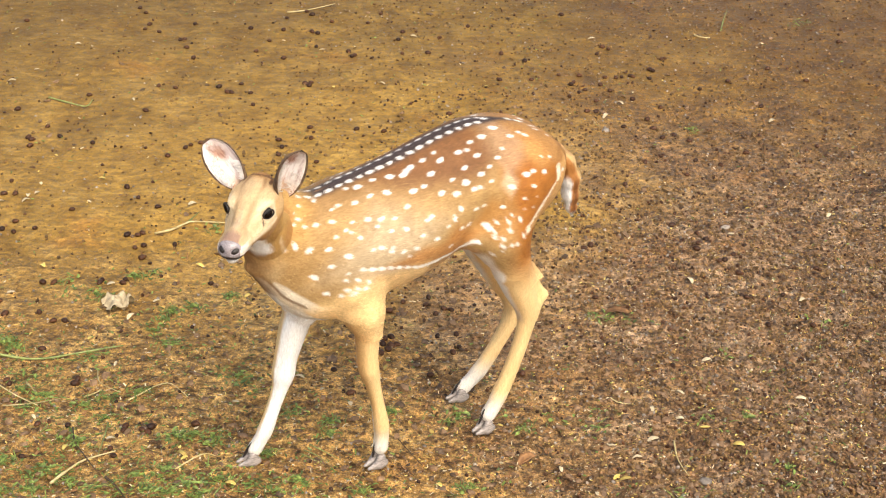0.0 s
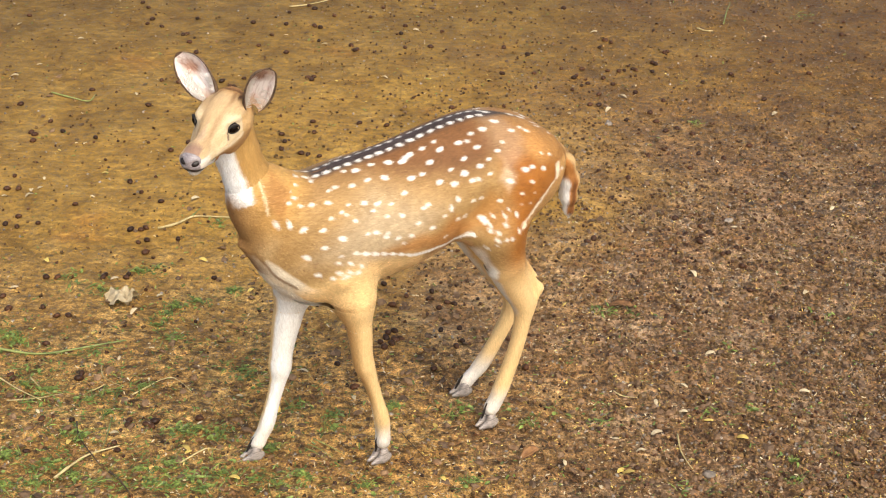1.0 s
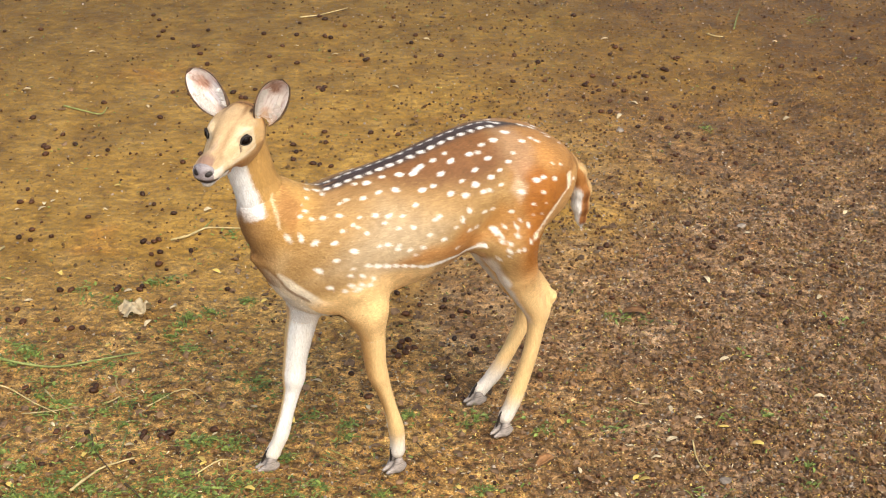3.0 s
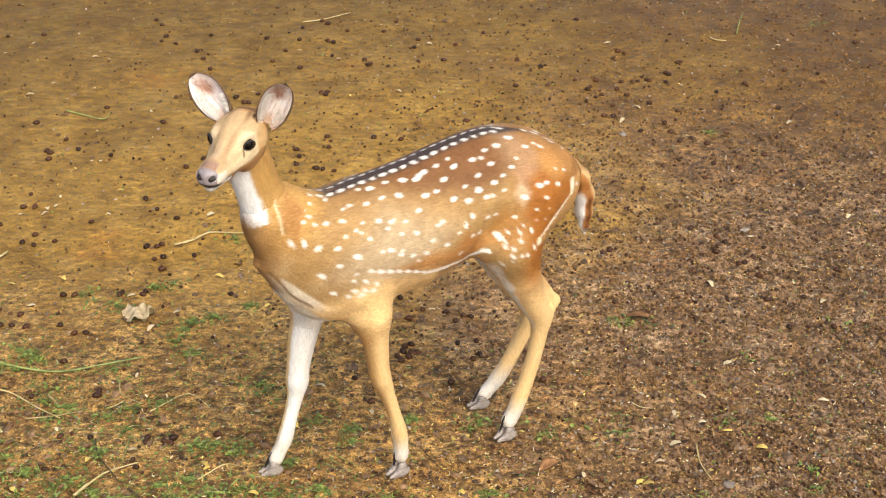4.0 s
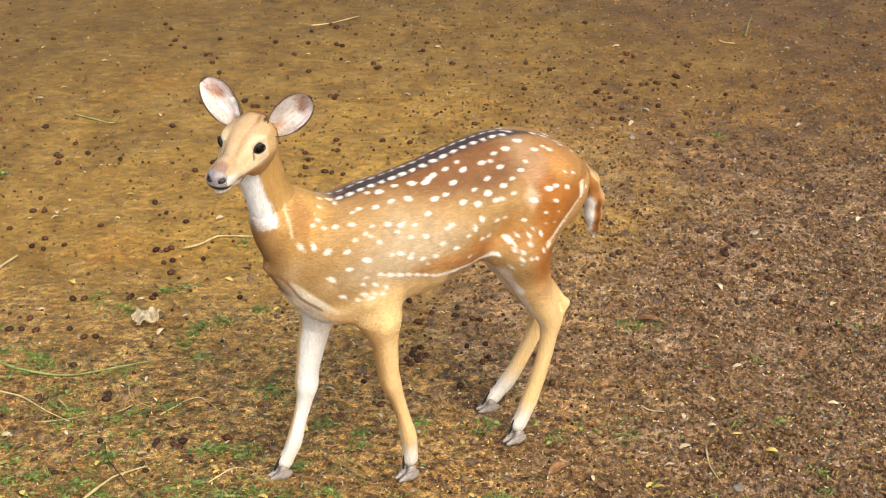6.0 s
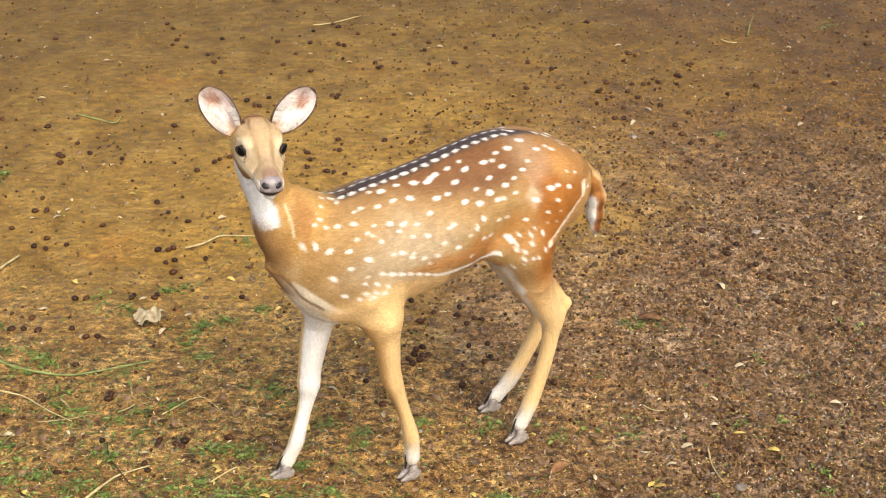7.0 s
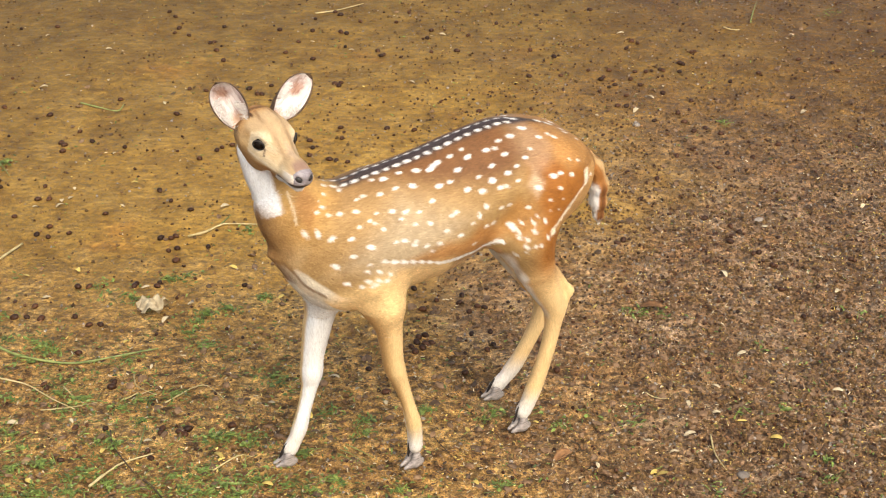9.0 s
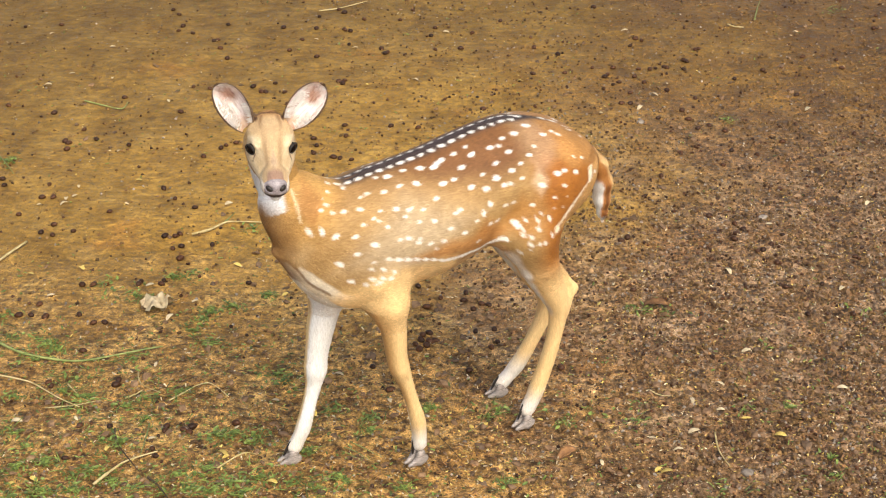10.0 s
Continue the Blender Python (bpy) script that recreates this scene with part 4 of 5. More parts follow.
HV, HF, HN = model_head()
HFC, HFN = HV[HF].mean(1), HN[HF].mean(1)
IS_NOSE = (HFC[:, 0] > 0.1040 + 0.35 * np.clip(HFC[:, 2] + 0.018, 0, 1) + 0.25 * np.clip(-0.032 - HFC[:, 2], 0, 1)) & (HFC[:, 2] > -0.0375) & (np.abs(HFC[:, 1]) < 0.0205)
head = skin_part("head", HV, HF, HN, ~IS_NOSE, COAT_HEAD, deer, "fawn head with pale muzzle and dark brow marks", head_colours(HV, HN), np.full(len(HV), 0.05))
nose = skin_part("nose", HV, HF, HN, IS_NOSE, NOSE_MAT, head, "moist grey nose pad")
for s in (1, -1):
    bm = bmesh.new()
    bmesh.ops.create_uvsphere(bm, u_segments=14, v_segments=10, radius=0.0058)
    hole = part("nostril", bm, LID_MAT, head, "dark nostril")
    hole.matrix_basis = pose(0.1118, 0.0122 * s, -0.0265, 20 * s, -20, 35 * s) @ Matrix.Diagonal((0.75, 1.35, 0.95, 1))


def build_jaw():
    c = Clay((-0.06, -0.05, -0.09), (0.13, 0.05, -0.005), 0.0021)
    c.limb((-0.016, 0, -0.036), (0.040, 0, -0.043), 0.023, 0.0180, 0.015, 0.9)
    c.limb((0.040, 0, -0.043), (0.095, 0, -0.0482), 0.0180, 0.0118, 0.012, 1.0)
    v, f, n = c.skin(2)
    return skin_part("jaw", v, f, n, np.ones(len(f), bool), COAT_HEAD, head, "pale lower jaw with white chin", head_colours(v, n, True), np.full(len(v), 0.05))


jaw = build_jaw()


def build_eye(s):
    bm = bmesh.new()
    bmesh.ops.create_uvsphere(bm, u_segments=28, v_segments=18, radius=0.0108)
    eye = part("eye", bm, EYE_MAT, head, "large glossy dark eye")
    eye.matrix_basis = pose(0.0090, 0.0345 * s, 0.001)
    bm = bmesh.new()
    rings = []
    for i in range(36):
        a = 2 * math.pi * i / 36
        r = 0.0017 * (1.0 + 0.35 * math.sin(a))
        c = Vector((0.0108 * math.cos(a), 0.0, 0.0082 * math.sin(a)))
        out = c.normalized()
        rings.append([bm.verts.new(c + out * r * math.cos(b) + Vector((0, s * r * math.sin(b), 0))) for b in (k * math.pi / 4 for k in range(8))])
    for i in range(36):
        for k in range(8):
            bm.faces.new((rings[i][k], rings[i][(k + 1) % 8], rings[(i + 1) % 36][(k + 1) % 8], rings[(i + 1) % 36][k]))
    bmesh.ops.recalc_face_normals(bm, faces=bm.faces)
    lid = part("eyelid", bm, LID_MAT, head, "dark eyelid rim")
    lid.matrix_basis = pose(0.0090, 0.0345 * s, 0.001, 0, 0, -40 * s) @ pose(0, 0.0070 * s, 0, 0, 12, 0)


build_eye(1)
build_eye(-1)


EAR_WIDTH = glide((0.0, 0.12, 0.25, 0.40, 0.55, 0.70, 0.82, 0.92, 0.97, 1.0), (0.0138, 0.0198, 0.0248, 0.0282, 0.0295, 0.0276, 0.0230, 0.0158, 0.0100, 0.0020))


def build_ear(s):
    """A cupped leaf-shaped ear: up is z, its hollow looks along x."""
    bm = bmesh.new()
    rows, cols, long = 30, 22, 0.104
    sides = []
    for thick in (0.0, 0.0022):
        grid = []
        for i in range(rows + 1):
            h = i / rows
            wide = float(EAR_WIDTH(h))
            arc = radians(70 * (1 - h) ** 2.0 + 60)
            r = wide / math.sin(min(arc, math.pi / 2)) + thick
            line = []
            for j in range(cols + 1):
                u = 2 * j / cols - 1
                a = arc * u
                wave = 0.0012 * math.sin(9 * h + 4 * u) * h
                line.append(bm.verts.new((-r * math.cos(a) + wide * 0.55 + 0.012 * h * h + wave, r * math.sin(a), long * h + (0.0015 if thick and h == 1 else 0))))
            grid.append(line)
        sides.append(grid)
    for n, grid in enumerate(sides):
        for i in range(rows):
            for j in range(cols):
                q = (grid[i][j], grid[i][j + 1], grid[i + 1][j + 1], grid[i + 1][j])
                face = bm.faces.new(q if n else q[::-1])
                face.material_index = 1 if n or i > rows - 2 or (j in (0, cols - 1) and i > 2) else 0
    inner, outer = sides
    for i in range(rows):
        for j in (0, cols):
            q = (inner[i][j], inner[i + 1][j], outer[i + 1][j], outer[i][j])
            bm.faces.new(q).material_index = 1
    bmesh.ops.remove_doubles(bm, verts=bm.verts, dist=0.00005)
    ear = part("ear", bm, (EAR_INSIDE, EAR_BACK), head, "large cupped ear, white-haired inside and brown behind")
    ear_tufts(ear, s)
    return ear


def ear_tufts(ear, s):
    """White locks that spring from both margins of the ear and cross its hollow."""
    r = random.Random(31 + s)
    verts, faces = [], []
    for k in range(360):
        edge = -1 if k % 3 else 1
        h = r.uniform(0.06, 0.62 if edge < 0 else 0.40)
        wide = float(EAR_WIDTH(h))
        arc = radians(70 * (1 - h) ** 2.0 + 60)
        rad = wide / math.sin(min(arc, math.pi / 2))
        a = arc * edge * r.uniform(0.35, 0.95)
        root = Vector((-rad * math.cos(a) + wide * 0.55 + 0.012 * h * h + 0.0005, rad * math.sin(a) * 0.97, 0.104 * h))
        way = Vector((r.uniform(-0.1, 0.35), -edge * r.uniform(0.4, 1.0), r.uniform(0.2, 1.0))).normalized()
        long, half = r.uniform(0.005, 0.015), r.uniform(0.0003, 0.0007)
        across = way.cross(Vector((1, 0, 0))).normalized() * half
        n = len(verts)
        verts += [tuple(root - across), tuple(root + across), tuple(root + way * long * 0.6 + across + Vector((0.0022, 0, 0))), tuple(root + way * long * 0.6 - across + Vector((0.0022, 0, 0))), tuple(root + way * long + Vector((0.0012, 0, 0)))]
        faces += [(n, n + 1, n + 2, n + 3), (n + 3, n + 2, n + 4)]
    me = bpy.data.meshes.new("ear_hair")
    me.from_pydata(verts, [], faces)
    me.materials.append(EAR_HAIR)
    ob = new("ear_hair", me)
    ob.parent = ear
    return tagged(ob, "white hair tufts", kind="stuff")


def add_fur(ob, count, long, flow, wide=0.00042, lift=0.26, seed=1, material=None):
    """Short hairs over a part, each a thin blade rooted in the skin and lying along the lie of the coat."""
    me = ob.data
    n = len(me.vertices)
    co, no = np.empty(n * 3), np.empty(n * 3)
    me.vertices.foreach_get("co", co)
    me.vertices.foreach_get("normal", no)
    co, no = co.reshape(-1, 3), no.reshape(-1, 3)
    col, spot = np.empty(n * 4, np.float32), np.empty(n, np.float32)
    me.attributes["coat"].data.foreach_get("color", col)
    me.attributes["spot"].data.foreach_get("value", spot)
    col = col.reshape(-1, 4)
    f = np.array([p.vertices[:] for p in me.polygons])
    size = np.linalg.norm(np.cross(co[f[:, 2]] - co[f[:, 0]], co[f[:, 3]] - co[f[:, 1]]), axis=1)
    r = np.random.RandomState(seed)
    pick = r.choice(len(f), count, p=size / size.sum())
    w = r.dirichlet((1, 1, 1, 1), count)
    q = f[pick]
    root = (co[q] * w[..., None]).sum(1)
    nor = unit((no[q] * w[..., None]).sum(1))
    hue = (col[q] * w[..., None]).sum(1)
    mark = (spot[q] * w).sum(1)
    way = flow(root) + r.normal(0, 0.16, (count, 3))
    way = unit(way - nor * (way * nor).sum(1, keepdims=True))
    side = np.cross(nor, way)
    ln = (long * r.uniform(0.6, 1.25, count))[:, None]
    up = r.uniform(0.4, 1.5, count)[:, None] * lift
    a, b = root - side * wide - nor * 0.0006, root + side * wide - nor * 0.0006
    mid = root + way * ln * 0.55 + nor * ln * up * 0.55
    tip = root + way * ln + nor * ln * up * 0.8
    v = np.stack([a, b, mid + side * wide * 0.7, mid - side * wide * 0.7, tip], 1).reshape(-1, 3)
    k = np.arange(count)[:, None] * 5
    faces = [tuple(x) for x in (k + [1, 0, 3, 2]).tolist()] + [tuple(x) for x in (k + [2, 3, 4]).tolist()]
    fm = bpy.data.meshes.new("fur")
    fm.from_pydata(v.tolist(), [], faces)
    tone = (hue * np.concatenate([np.repeat(r.uniform(0.82, 1.16, (count, 1)), 3, 1), np.ones((count, 1))], 1)).astype(np.float32)
    fm.attributes.new("coat", "FLOAT_COLOR", "POINT").data.foreach_set("color", np.repeat(tone, 5, 0).ravel())
    fm.attributes.new("spot", "FLOAT", "POINT").data.foreach_set("value", np.repeat(mark, 5).astype(np.float32))
    fm.materials.append(material or FUR_MAT)
    for p in fm.polygons:
        p.use_smooth = True
    fm.normals_split_custom_set_from_vertices(np.repeat(unit(nor + 0.16 * r.normal(0, 1, (count, 3))), 5, 0).tolist())
    fur = new("fur", fm)
    fur.parent = ob
    return tagged(fur, kind="stuff")


def trunk_flow(p):
    low = np.clip((0.66 - p[:, 2]) / 0.2, 0, 1)
    return np.stack([-np.ones(len(p)), np.zeros(len(p)), -0.25 - 0.7 * low], 1)


def down_flow(p):
    return np.tile((-0.15, 0.0, -1.0), (len(p), 1))


def neck_flow(p):
    return np.tile((-0.35, 0.0, -1.0), (len(p), 1))


def face_flow(p):
    return np.tile((-1.0, 0.0, 0.05), (len(p), 1))


add_fur(body, 110000, 0.0066, trunk_flow, 0.00046, 0.17)
for leg in LEGS:
    add_fur(leg, 9000, 0.0050, down_flow, 0.0004, 0.22, 1, FUR_LEG)
for one in NECK_PARTS:
    add_fur(one, 3500, 0.0075, neck_flow, material=FUR_LEG)
add_fur(tail, 6000, 0.0075, down_flow, 0.0005, 0.24, 1, FUR_LEG)
add_fur(head, 14000, 0.0042, face_flow, 0.0004, 0.2, 1, FUR_FACE)
add_fur(jaw, 3500, 0.0045, face_flow, 0.0004, 0.2, 1, FUR_FACE)
ears = {s: build_ear(s) for s in (1, -1)}


# ---- on the ground: droppings, fallen leaves, green scraps, stalks ----
PELLETS_A = ((-1.565, 1.614), (-1.436, 1.636), (-0.994, 1.567), (-0.938, 1.543), (-1.045, 1.777), (-1.016, 1.728), (-0.984, 1.614), (-0.820, 1.630),
    (-0.837, 1.474), (-0.850, 1.463), (-0.818, 1.390), (-0.782, 1.298), (-0.865, 1.053), (-0.805, 1.028), (-1.081, 0.968), (-1.446, 0.892), (-1.281,
    0.821), (-0.872, 0.827), (-1.162, 0.709), (-1.107, 0.632), (-1.202, 0.620), (-1.182, 0.553), (-1.188, 0.603), (-0.993, 0.568), (-0.693, 0.565),
    (-0.706, 0.545), (-0.664, 0.586), (-0.751, 0.480), (-0.591, 1.066), (-0.630, 0.998), (-0.616, 0.993), (-0.552, 0.988), (-0.534, 0.884), (-0.663,
    1.042), (-0.570, 1.361), (-0.612, 1.586), (-0.533, 1.465), (-0.490, 1.704), (-0.421, 1.777), (-0.397, 1.733), (-0.320, 1.666), (-0.490, 1.568))
PELLETS_B = ((-0.366, 1.555), (-0.387, 1.567), (-0.363, 1.430), (-0.470, 1.306), (-0.376, 1.064), (-0.358, 1.073), (-0.362, 1.044), (-0.245, 1.368),
    (-0.229, 1.314), (-0.222, 1.325), (-0.188, 1.677), (-0.142, 1.773), (-0.057, 1.581), (-0.071, 1.494), (-0.055, 1.339), (0.034, 1.366), (0.078,
    1.539), (0.183, 1.667), (0.295, 1.390), (0.375, 1.324), (0.278, 1.117), (0.388, 1.142), (-0.337, 0.716), (-0.328, 0.634), (-0.428, 0.626),
    (-0.415, 0.576), (-0.104, 0.701), (-0.190, 0.714), (-0.358, 0.494), (-0.337, 0.485), (-0.302, 0.473), (-0.419, 0.514), (0.104, 0.846), (0.485,
    1.192), (0.537, 1.778), (0.521, 1.115), (0.532, 1.135), (0.542, 1.041), (0.564, 1.065), (0.557, 1.201), (0.506, 0.992), (0.592, 0.968))
PELLETS_C = ((0.644, 1.190), (0.623, 1.124), (0.649, 1.064), (0.554, 0.874), (0.582, 0.874), (0.664, 1.476), (0.683, 1.458), (0.638, 1.414), (0.861,
    1.363), (0.874, 1.368), (0.682, 1.190), (0.703, 1.200), (0.742, 1.205), (0.809, 1.267), (0.817, 1.256), (0.798, 1.189), (0.734, 1.215), (0.716,
    0.991), (0.803, 0.942), (0.746, 0.836), (0.755, 0.759), (0.814, 0.706), (0.859, 0.671), (0.775, 0.685), (0.660, 0.760), (1.225, 1.289), (1.337,
    1.262), (1.342, 1.199), (1.067, 1.176), (0.960, 1.111), (1.025, 0.598), (1.141, 0.963), (1.261, 0.659), (1.539, 1.564), (1.578, 1.694), (0.932,
    0.512), (0.858, 0.537), (0.817, 0.437), (0.699, 0.506), (-1.321, 0.325), (-1.305, 0.284), (-1.174, 0.287))
PELLETS_D = ((-1.177, 0.206), (-1.143, 0.202), (-1.221, 0.108), (-1.106, 0.039), (-1.096, -0.021), (-1.131, -0.005), (-1.043, 0.001), (-0.838, 0.273),
    (-0.793, 0.200), (-0.728, 0.139), (-0.787, -0.020), (-0.759, -0.020), (-0.748, -0.007), (-0.735, -0.072), (-0.756, -0.085), (-0.729, -0.133),
    (-0.653, -0.054), (-0.960, -0.286), (-0.930, -0.287), (-0.813, -0.284), (-0.809, -0.270), (-0.754, -0.285), (-0.750, -0.267), (-1.047, -0.386),
    (-1.018, -0.448), (-1.087, -0.439), (-1.056, -0.439), (-0.936, -0.434), (-0.892, -0.475), (-0.864, -0.475), (-0.529, -0.265), (-0.962, 0.106),
    (0.618, 0.338), (0.774, 0.321), (0.955, 0.272), (0.724, 0.095), (0.787, 0.043), (0.805, 0.009), (0.780, -0.030), (0.770, -0.059), (0.820, -0.127),
    (0.836, -0.120))
PELLETS_E = ((0.866, -0.079), (0.907, -0.024), (0.864, -0.174), (0.862, -0.302), (0.466, -0.329), (1.084, -0.128), (0.960, -0.288), (1.005, -0.439),
    (0.893, -0.438), (0.459, -0.070), (0.479, -0.054), (-0.889, -0.611), (-0.944, -0.741), (-0.933, -0.760), (-0.783, -0.754), (-0.781, -0.733),
    (-0.764, -0.924), (-0.831, -0.924), (-0.637, -0.925), (-0.596, -0.946), (-0.583, -0.949), (-0.580, -0.929), (-0.654, -1.014), (-0.644, -1.035),
    (-0.839, -1.040), (-0.638, -0.944), (-0.484, -0.910), (-0.075, -0.559), (-0.088, -0.585), (-0.078, -0.608), (-0.061, -0.590), (-0.054, -0.569),
    (0.096, -0.598), (0.111, -0.573), (0.059, -0.520), (-0.143, -0.780), (-0.187, -0.684), (0.041, -0.698), (0.259, -0.686), (-0.116, -0.297),
    (-0.087, -0.282), (-0.028, -0.355))
PELLETS_F = ((0.055, -0.412), (0.094, -0.398), (0.037, -0.341), (-0.063, -0.397), (0.030, -0.370), (0.076, -0.390), (-0.055, -0.520), (-0.040,
    -0.559), (0.105, -0.513), (-0.154, -0.452), (-0.142, -0.383), (-0.071, -0.538))
PALE_LEAVES = ((-1.530, 1.436), (-1.294, 1.157), (-1.150, 1.121), (-1.200, 1.394), (-1.349, 1.033), (-1.017, 0.527), (-0.927, 0.920), (-1.449, 1.537),
    (-0.120, 1.061), (-0.016, 1.534), (-0.483, 1.470), (-0.340, 1.386), (0.630, 1.544), (0.670, 0.953), (0.609, 0.837), (0.479, 0.788), (1.244,
    1.509), (0.724, 1.054), (1.304, 0.595), (1.152, 0.837), (-1.084, 0.268), (-1.082, 0.206), (-1.174, 0.160), (-1.103, 0.188), (-1.102, 0.156),
    (-0.924, 0.158), (-1.028, -0.341), (-0.782, -0.293), (-0.635, 0.167), (0.724, -0.234), (0.879, 0.032), (1.001, -0.115), (1.187, 0.179), (1.006,
    -0.312), (0.548, -0.834), (0.679, -0.767), (0.625, -0.755), (0.441, -0.982), (0.536, -0.951), (0.606, -0.875), (0.322, -1.065), (0.391, -1.154),
    (0.708, -0.614), (0.900, -0.785), (0.492, -1.020))
PALE_LEAVES_NEAR = ((-0.404, -0.816), (-0.704, -0.670), (-0.846, -0.895), (-0.660, -0.978), (-0.978, -0.901), (-0.479, -0.930), (-0.142, -0.826),
    (-0.209, -0.768), (-0.265, -0.720), (-0.133, -0.685), (0.418, -0.300), (0.370, -0.255), (-0.655, -0.366), (-0.706, -0.449))
YELLOW_LEAVES = ((-1.085, 0.479), (-0.280, 1.033), (-0.569, -0.174), (-0.919, 0.322), (-0.977, -0.202), (-1.105, -0.232), (0.758, -0.742), (0.458,
    -1.095), (0.720, -0.983), (-0.313, -0.871), (-0.066, -0.673), (0.044, -0.927), (0.076, -0.917), (-0.428, -0.324), (0.231, 1.044), (0.373, -0.400),
    (0.441, -1.085), (-0.488, -1.051), (-0.496, -1.041), (-0.382, -1.141), (0.597, -1.055), (0.060, -1.123), (-0.931, -1.139), (-0.888, -1.120),
    (-0.753, -1.009), (0.658, -0.908), (0.197, -0.906), (-0.786, -0.555))
GREEN_SCRAPS = ((-1.118, -0.447), (-1.077, -0.554), (-0.903, -0.777), (-0.955, -0.606), (-0.763, -0.645), (-1.005, -0.567), (-0.907, -0.293), (-0.802,
    -0.351), (-0.621, -0.450), (-0.559, -0.381), (-0.612, -0.414), (-0.642, -0.503), (-0.471, -0.324), (-0.591, -0.569), (-0.626, -0.790), (-0.694,
    -0.813), (-0.740, -0.847), (-0.875, -0.846), (-0.412, -0.708), (-0.395, -0.744), (-0.447, -0.990), (-0.482, -0.958), (-0.511, -0.968), (-0.424,
    -0.968), (-0.772, -0.978), (-0.733, -0.988), (-0.980, -0.945), (-0.934, -1.080), (-0.808, -1.101), (-0.801, -1.159), (-0.671, -1.160), (-0.520,
    -1.092), (-0.589, -1.111), (-0.465, -1.141), (-0.437, -1.180), (-0.269, -0.860), (-0.190, -0.905), (-0.182, -0.948), (-0.051, -0.861), (-0.107,
    -1.142), (-0.240, -1.122), (0.103, -0.873), (0.205, -0.873), (0.253, -0.917))
GREEN_SCRAPS_MORE = ((0.120, -1.124), (-0.285, -1.161), (0.450, -0.414), (0.484, -0.428), (0.539, -0.437), (0.768, -0.864), (0.672, -0.864), (0.413,
    -0.829), (0.412, -0.907), (0.780, -0.589), (0.808, -1.116), (0.568, -1.164), (0.817, -1.050), (1.039, -0.417), (0.876, 0.758), (-0.725, -0.240),
    (-0.683, -0.219), (-1.336, 0.453), (-0.548, 0.035), (-0.974, -0.580), (-0.998, -0.656), (-1.016, -0.800), (-0.942, -0.998), (-0.878, -1.060),
    (-0.776, -1.081), (-0.605, -1.160), (-0.334, -1.141), (-0.546, -1.160), (-0.408, -1.122), (-0.924, -1.168), (-0.867, -1.159), (-0.720, -1.121),
    (-0.498, -1.160), (-0.687, -0.892), (-0.883, -0.718), (-0.846, -0.800), (-0.314, -1.021), (1.443, 1.744), (0.319, -0.885))

rng = random.Random(7)


def settle(ob, x, y, turn, lift=0.0, tilt=4.0):
    ob.matrix_basis = pose(x, y, lie(x, y) + lift, rng.uniform(-tilt, tilt), rng.uniform(-tilt, tilt), turn)
    return ob


def dropping_mesh(seed):
    """A rounded pellet, blunt at one end and drawn out at the other."""
    bm = bmesh.new()
    bmesh.ops.create_icosphere(bm, subdivisions=2, radius=1.0)
    for v in bm.verts:
        c = v.co
        k = 1 + 0.10 * noise.noise(c * 1.7 + Vector((seed, 0, 0)))
        v.co = Vector((c.x * 0.0088 * k + (0.0016 if c.x > 0.9 else 0), c.y * 0.0068 * k * (1 - 0.12 * c.x), c.z * 0.0062 * k))
    return bm


first_dropping = {}
for n, (x, y) in enumerate(PELLETS_A + PELLETS_B + PELLETS_C + PELLETS_D + PELLETS_E + PELLETS_F):
    kind = n % 4
    if kind not in first_dropping:
        ob = part("dropping", dropping_mesh(kind * 3.1), PELLET_MAT, None)
        first_dropping[kind] = tagged(ob, "glossy dark brown deer dropping lying on mud", "dropping", "scattered deer droppings")
    else:
        ob = copy_thing(first_dropping[kind], pose(0, 0, 0))
    settle(ob, x, y, rng.uniform(0, 360), 0.0035, 15)
    k = rng.uniform(0.95, 1.35)
    ob.scale = (k, k, k)


def leaf_mesh(long, wide, curl, fold, seed, ragged=0.0):
    """One small leaf or leaflet with thickness, folded along its rib and curled."""
    bm = bmesh.new()
    r = random.Random(seed)
    top, low = [], []
    for i in range(9):
        h = i / 8
        w = wide * max(0.08, math.sin(math.pi * min(1, h * 0.92 + 0.04)) ** 0.55) * (1 + ragged * r.uniform(-1, 1))
        z = curl * math.sin(math.pi * h) + curl * 0.5 * h
        for grid, dz in ((top, 0.0007), (low, -0.0003)):
            grid.append([bm.verts.new((long * (h - 0.5), w * u, z + dz + fold * abs(u) * w)) for u in (-1, -0.5, 0, 0.5, 1)])
    for i in range(8):
        for j in range(4):
            bm.faces.new((top[i][j], top[i + 1][j], top[i + 1][j + 1], top[i][j + 1]))
            bm.faces.new((low[i][j], low[i][j + 1], low[i + 1][j + 1], low[i + 1][j]))
        for j in (0, 4):
            bm.faces.new((top[i][j], low[i][j], low[i + 1][j], top[i + 1][j]))
    for i in (0, 8):
        for j in range(4):
            bm.faces.new((top[i][j], top[i][j + 1], low[i][j + 1], low[i][j]))
    bmesh.ops.recalc_face_normals(bm, faces=bm.faces)
    return bm


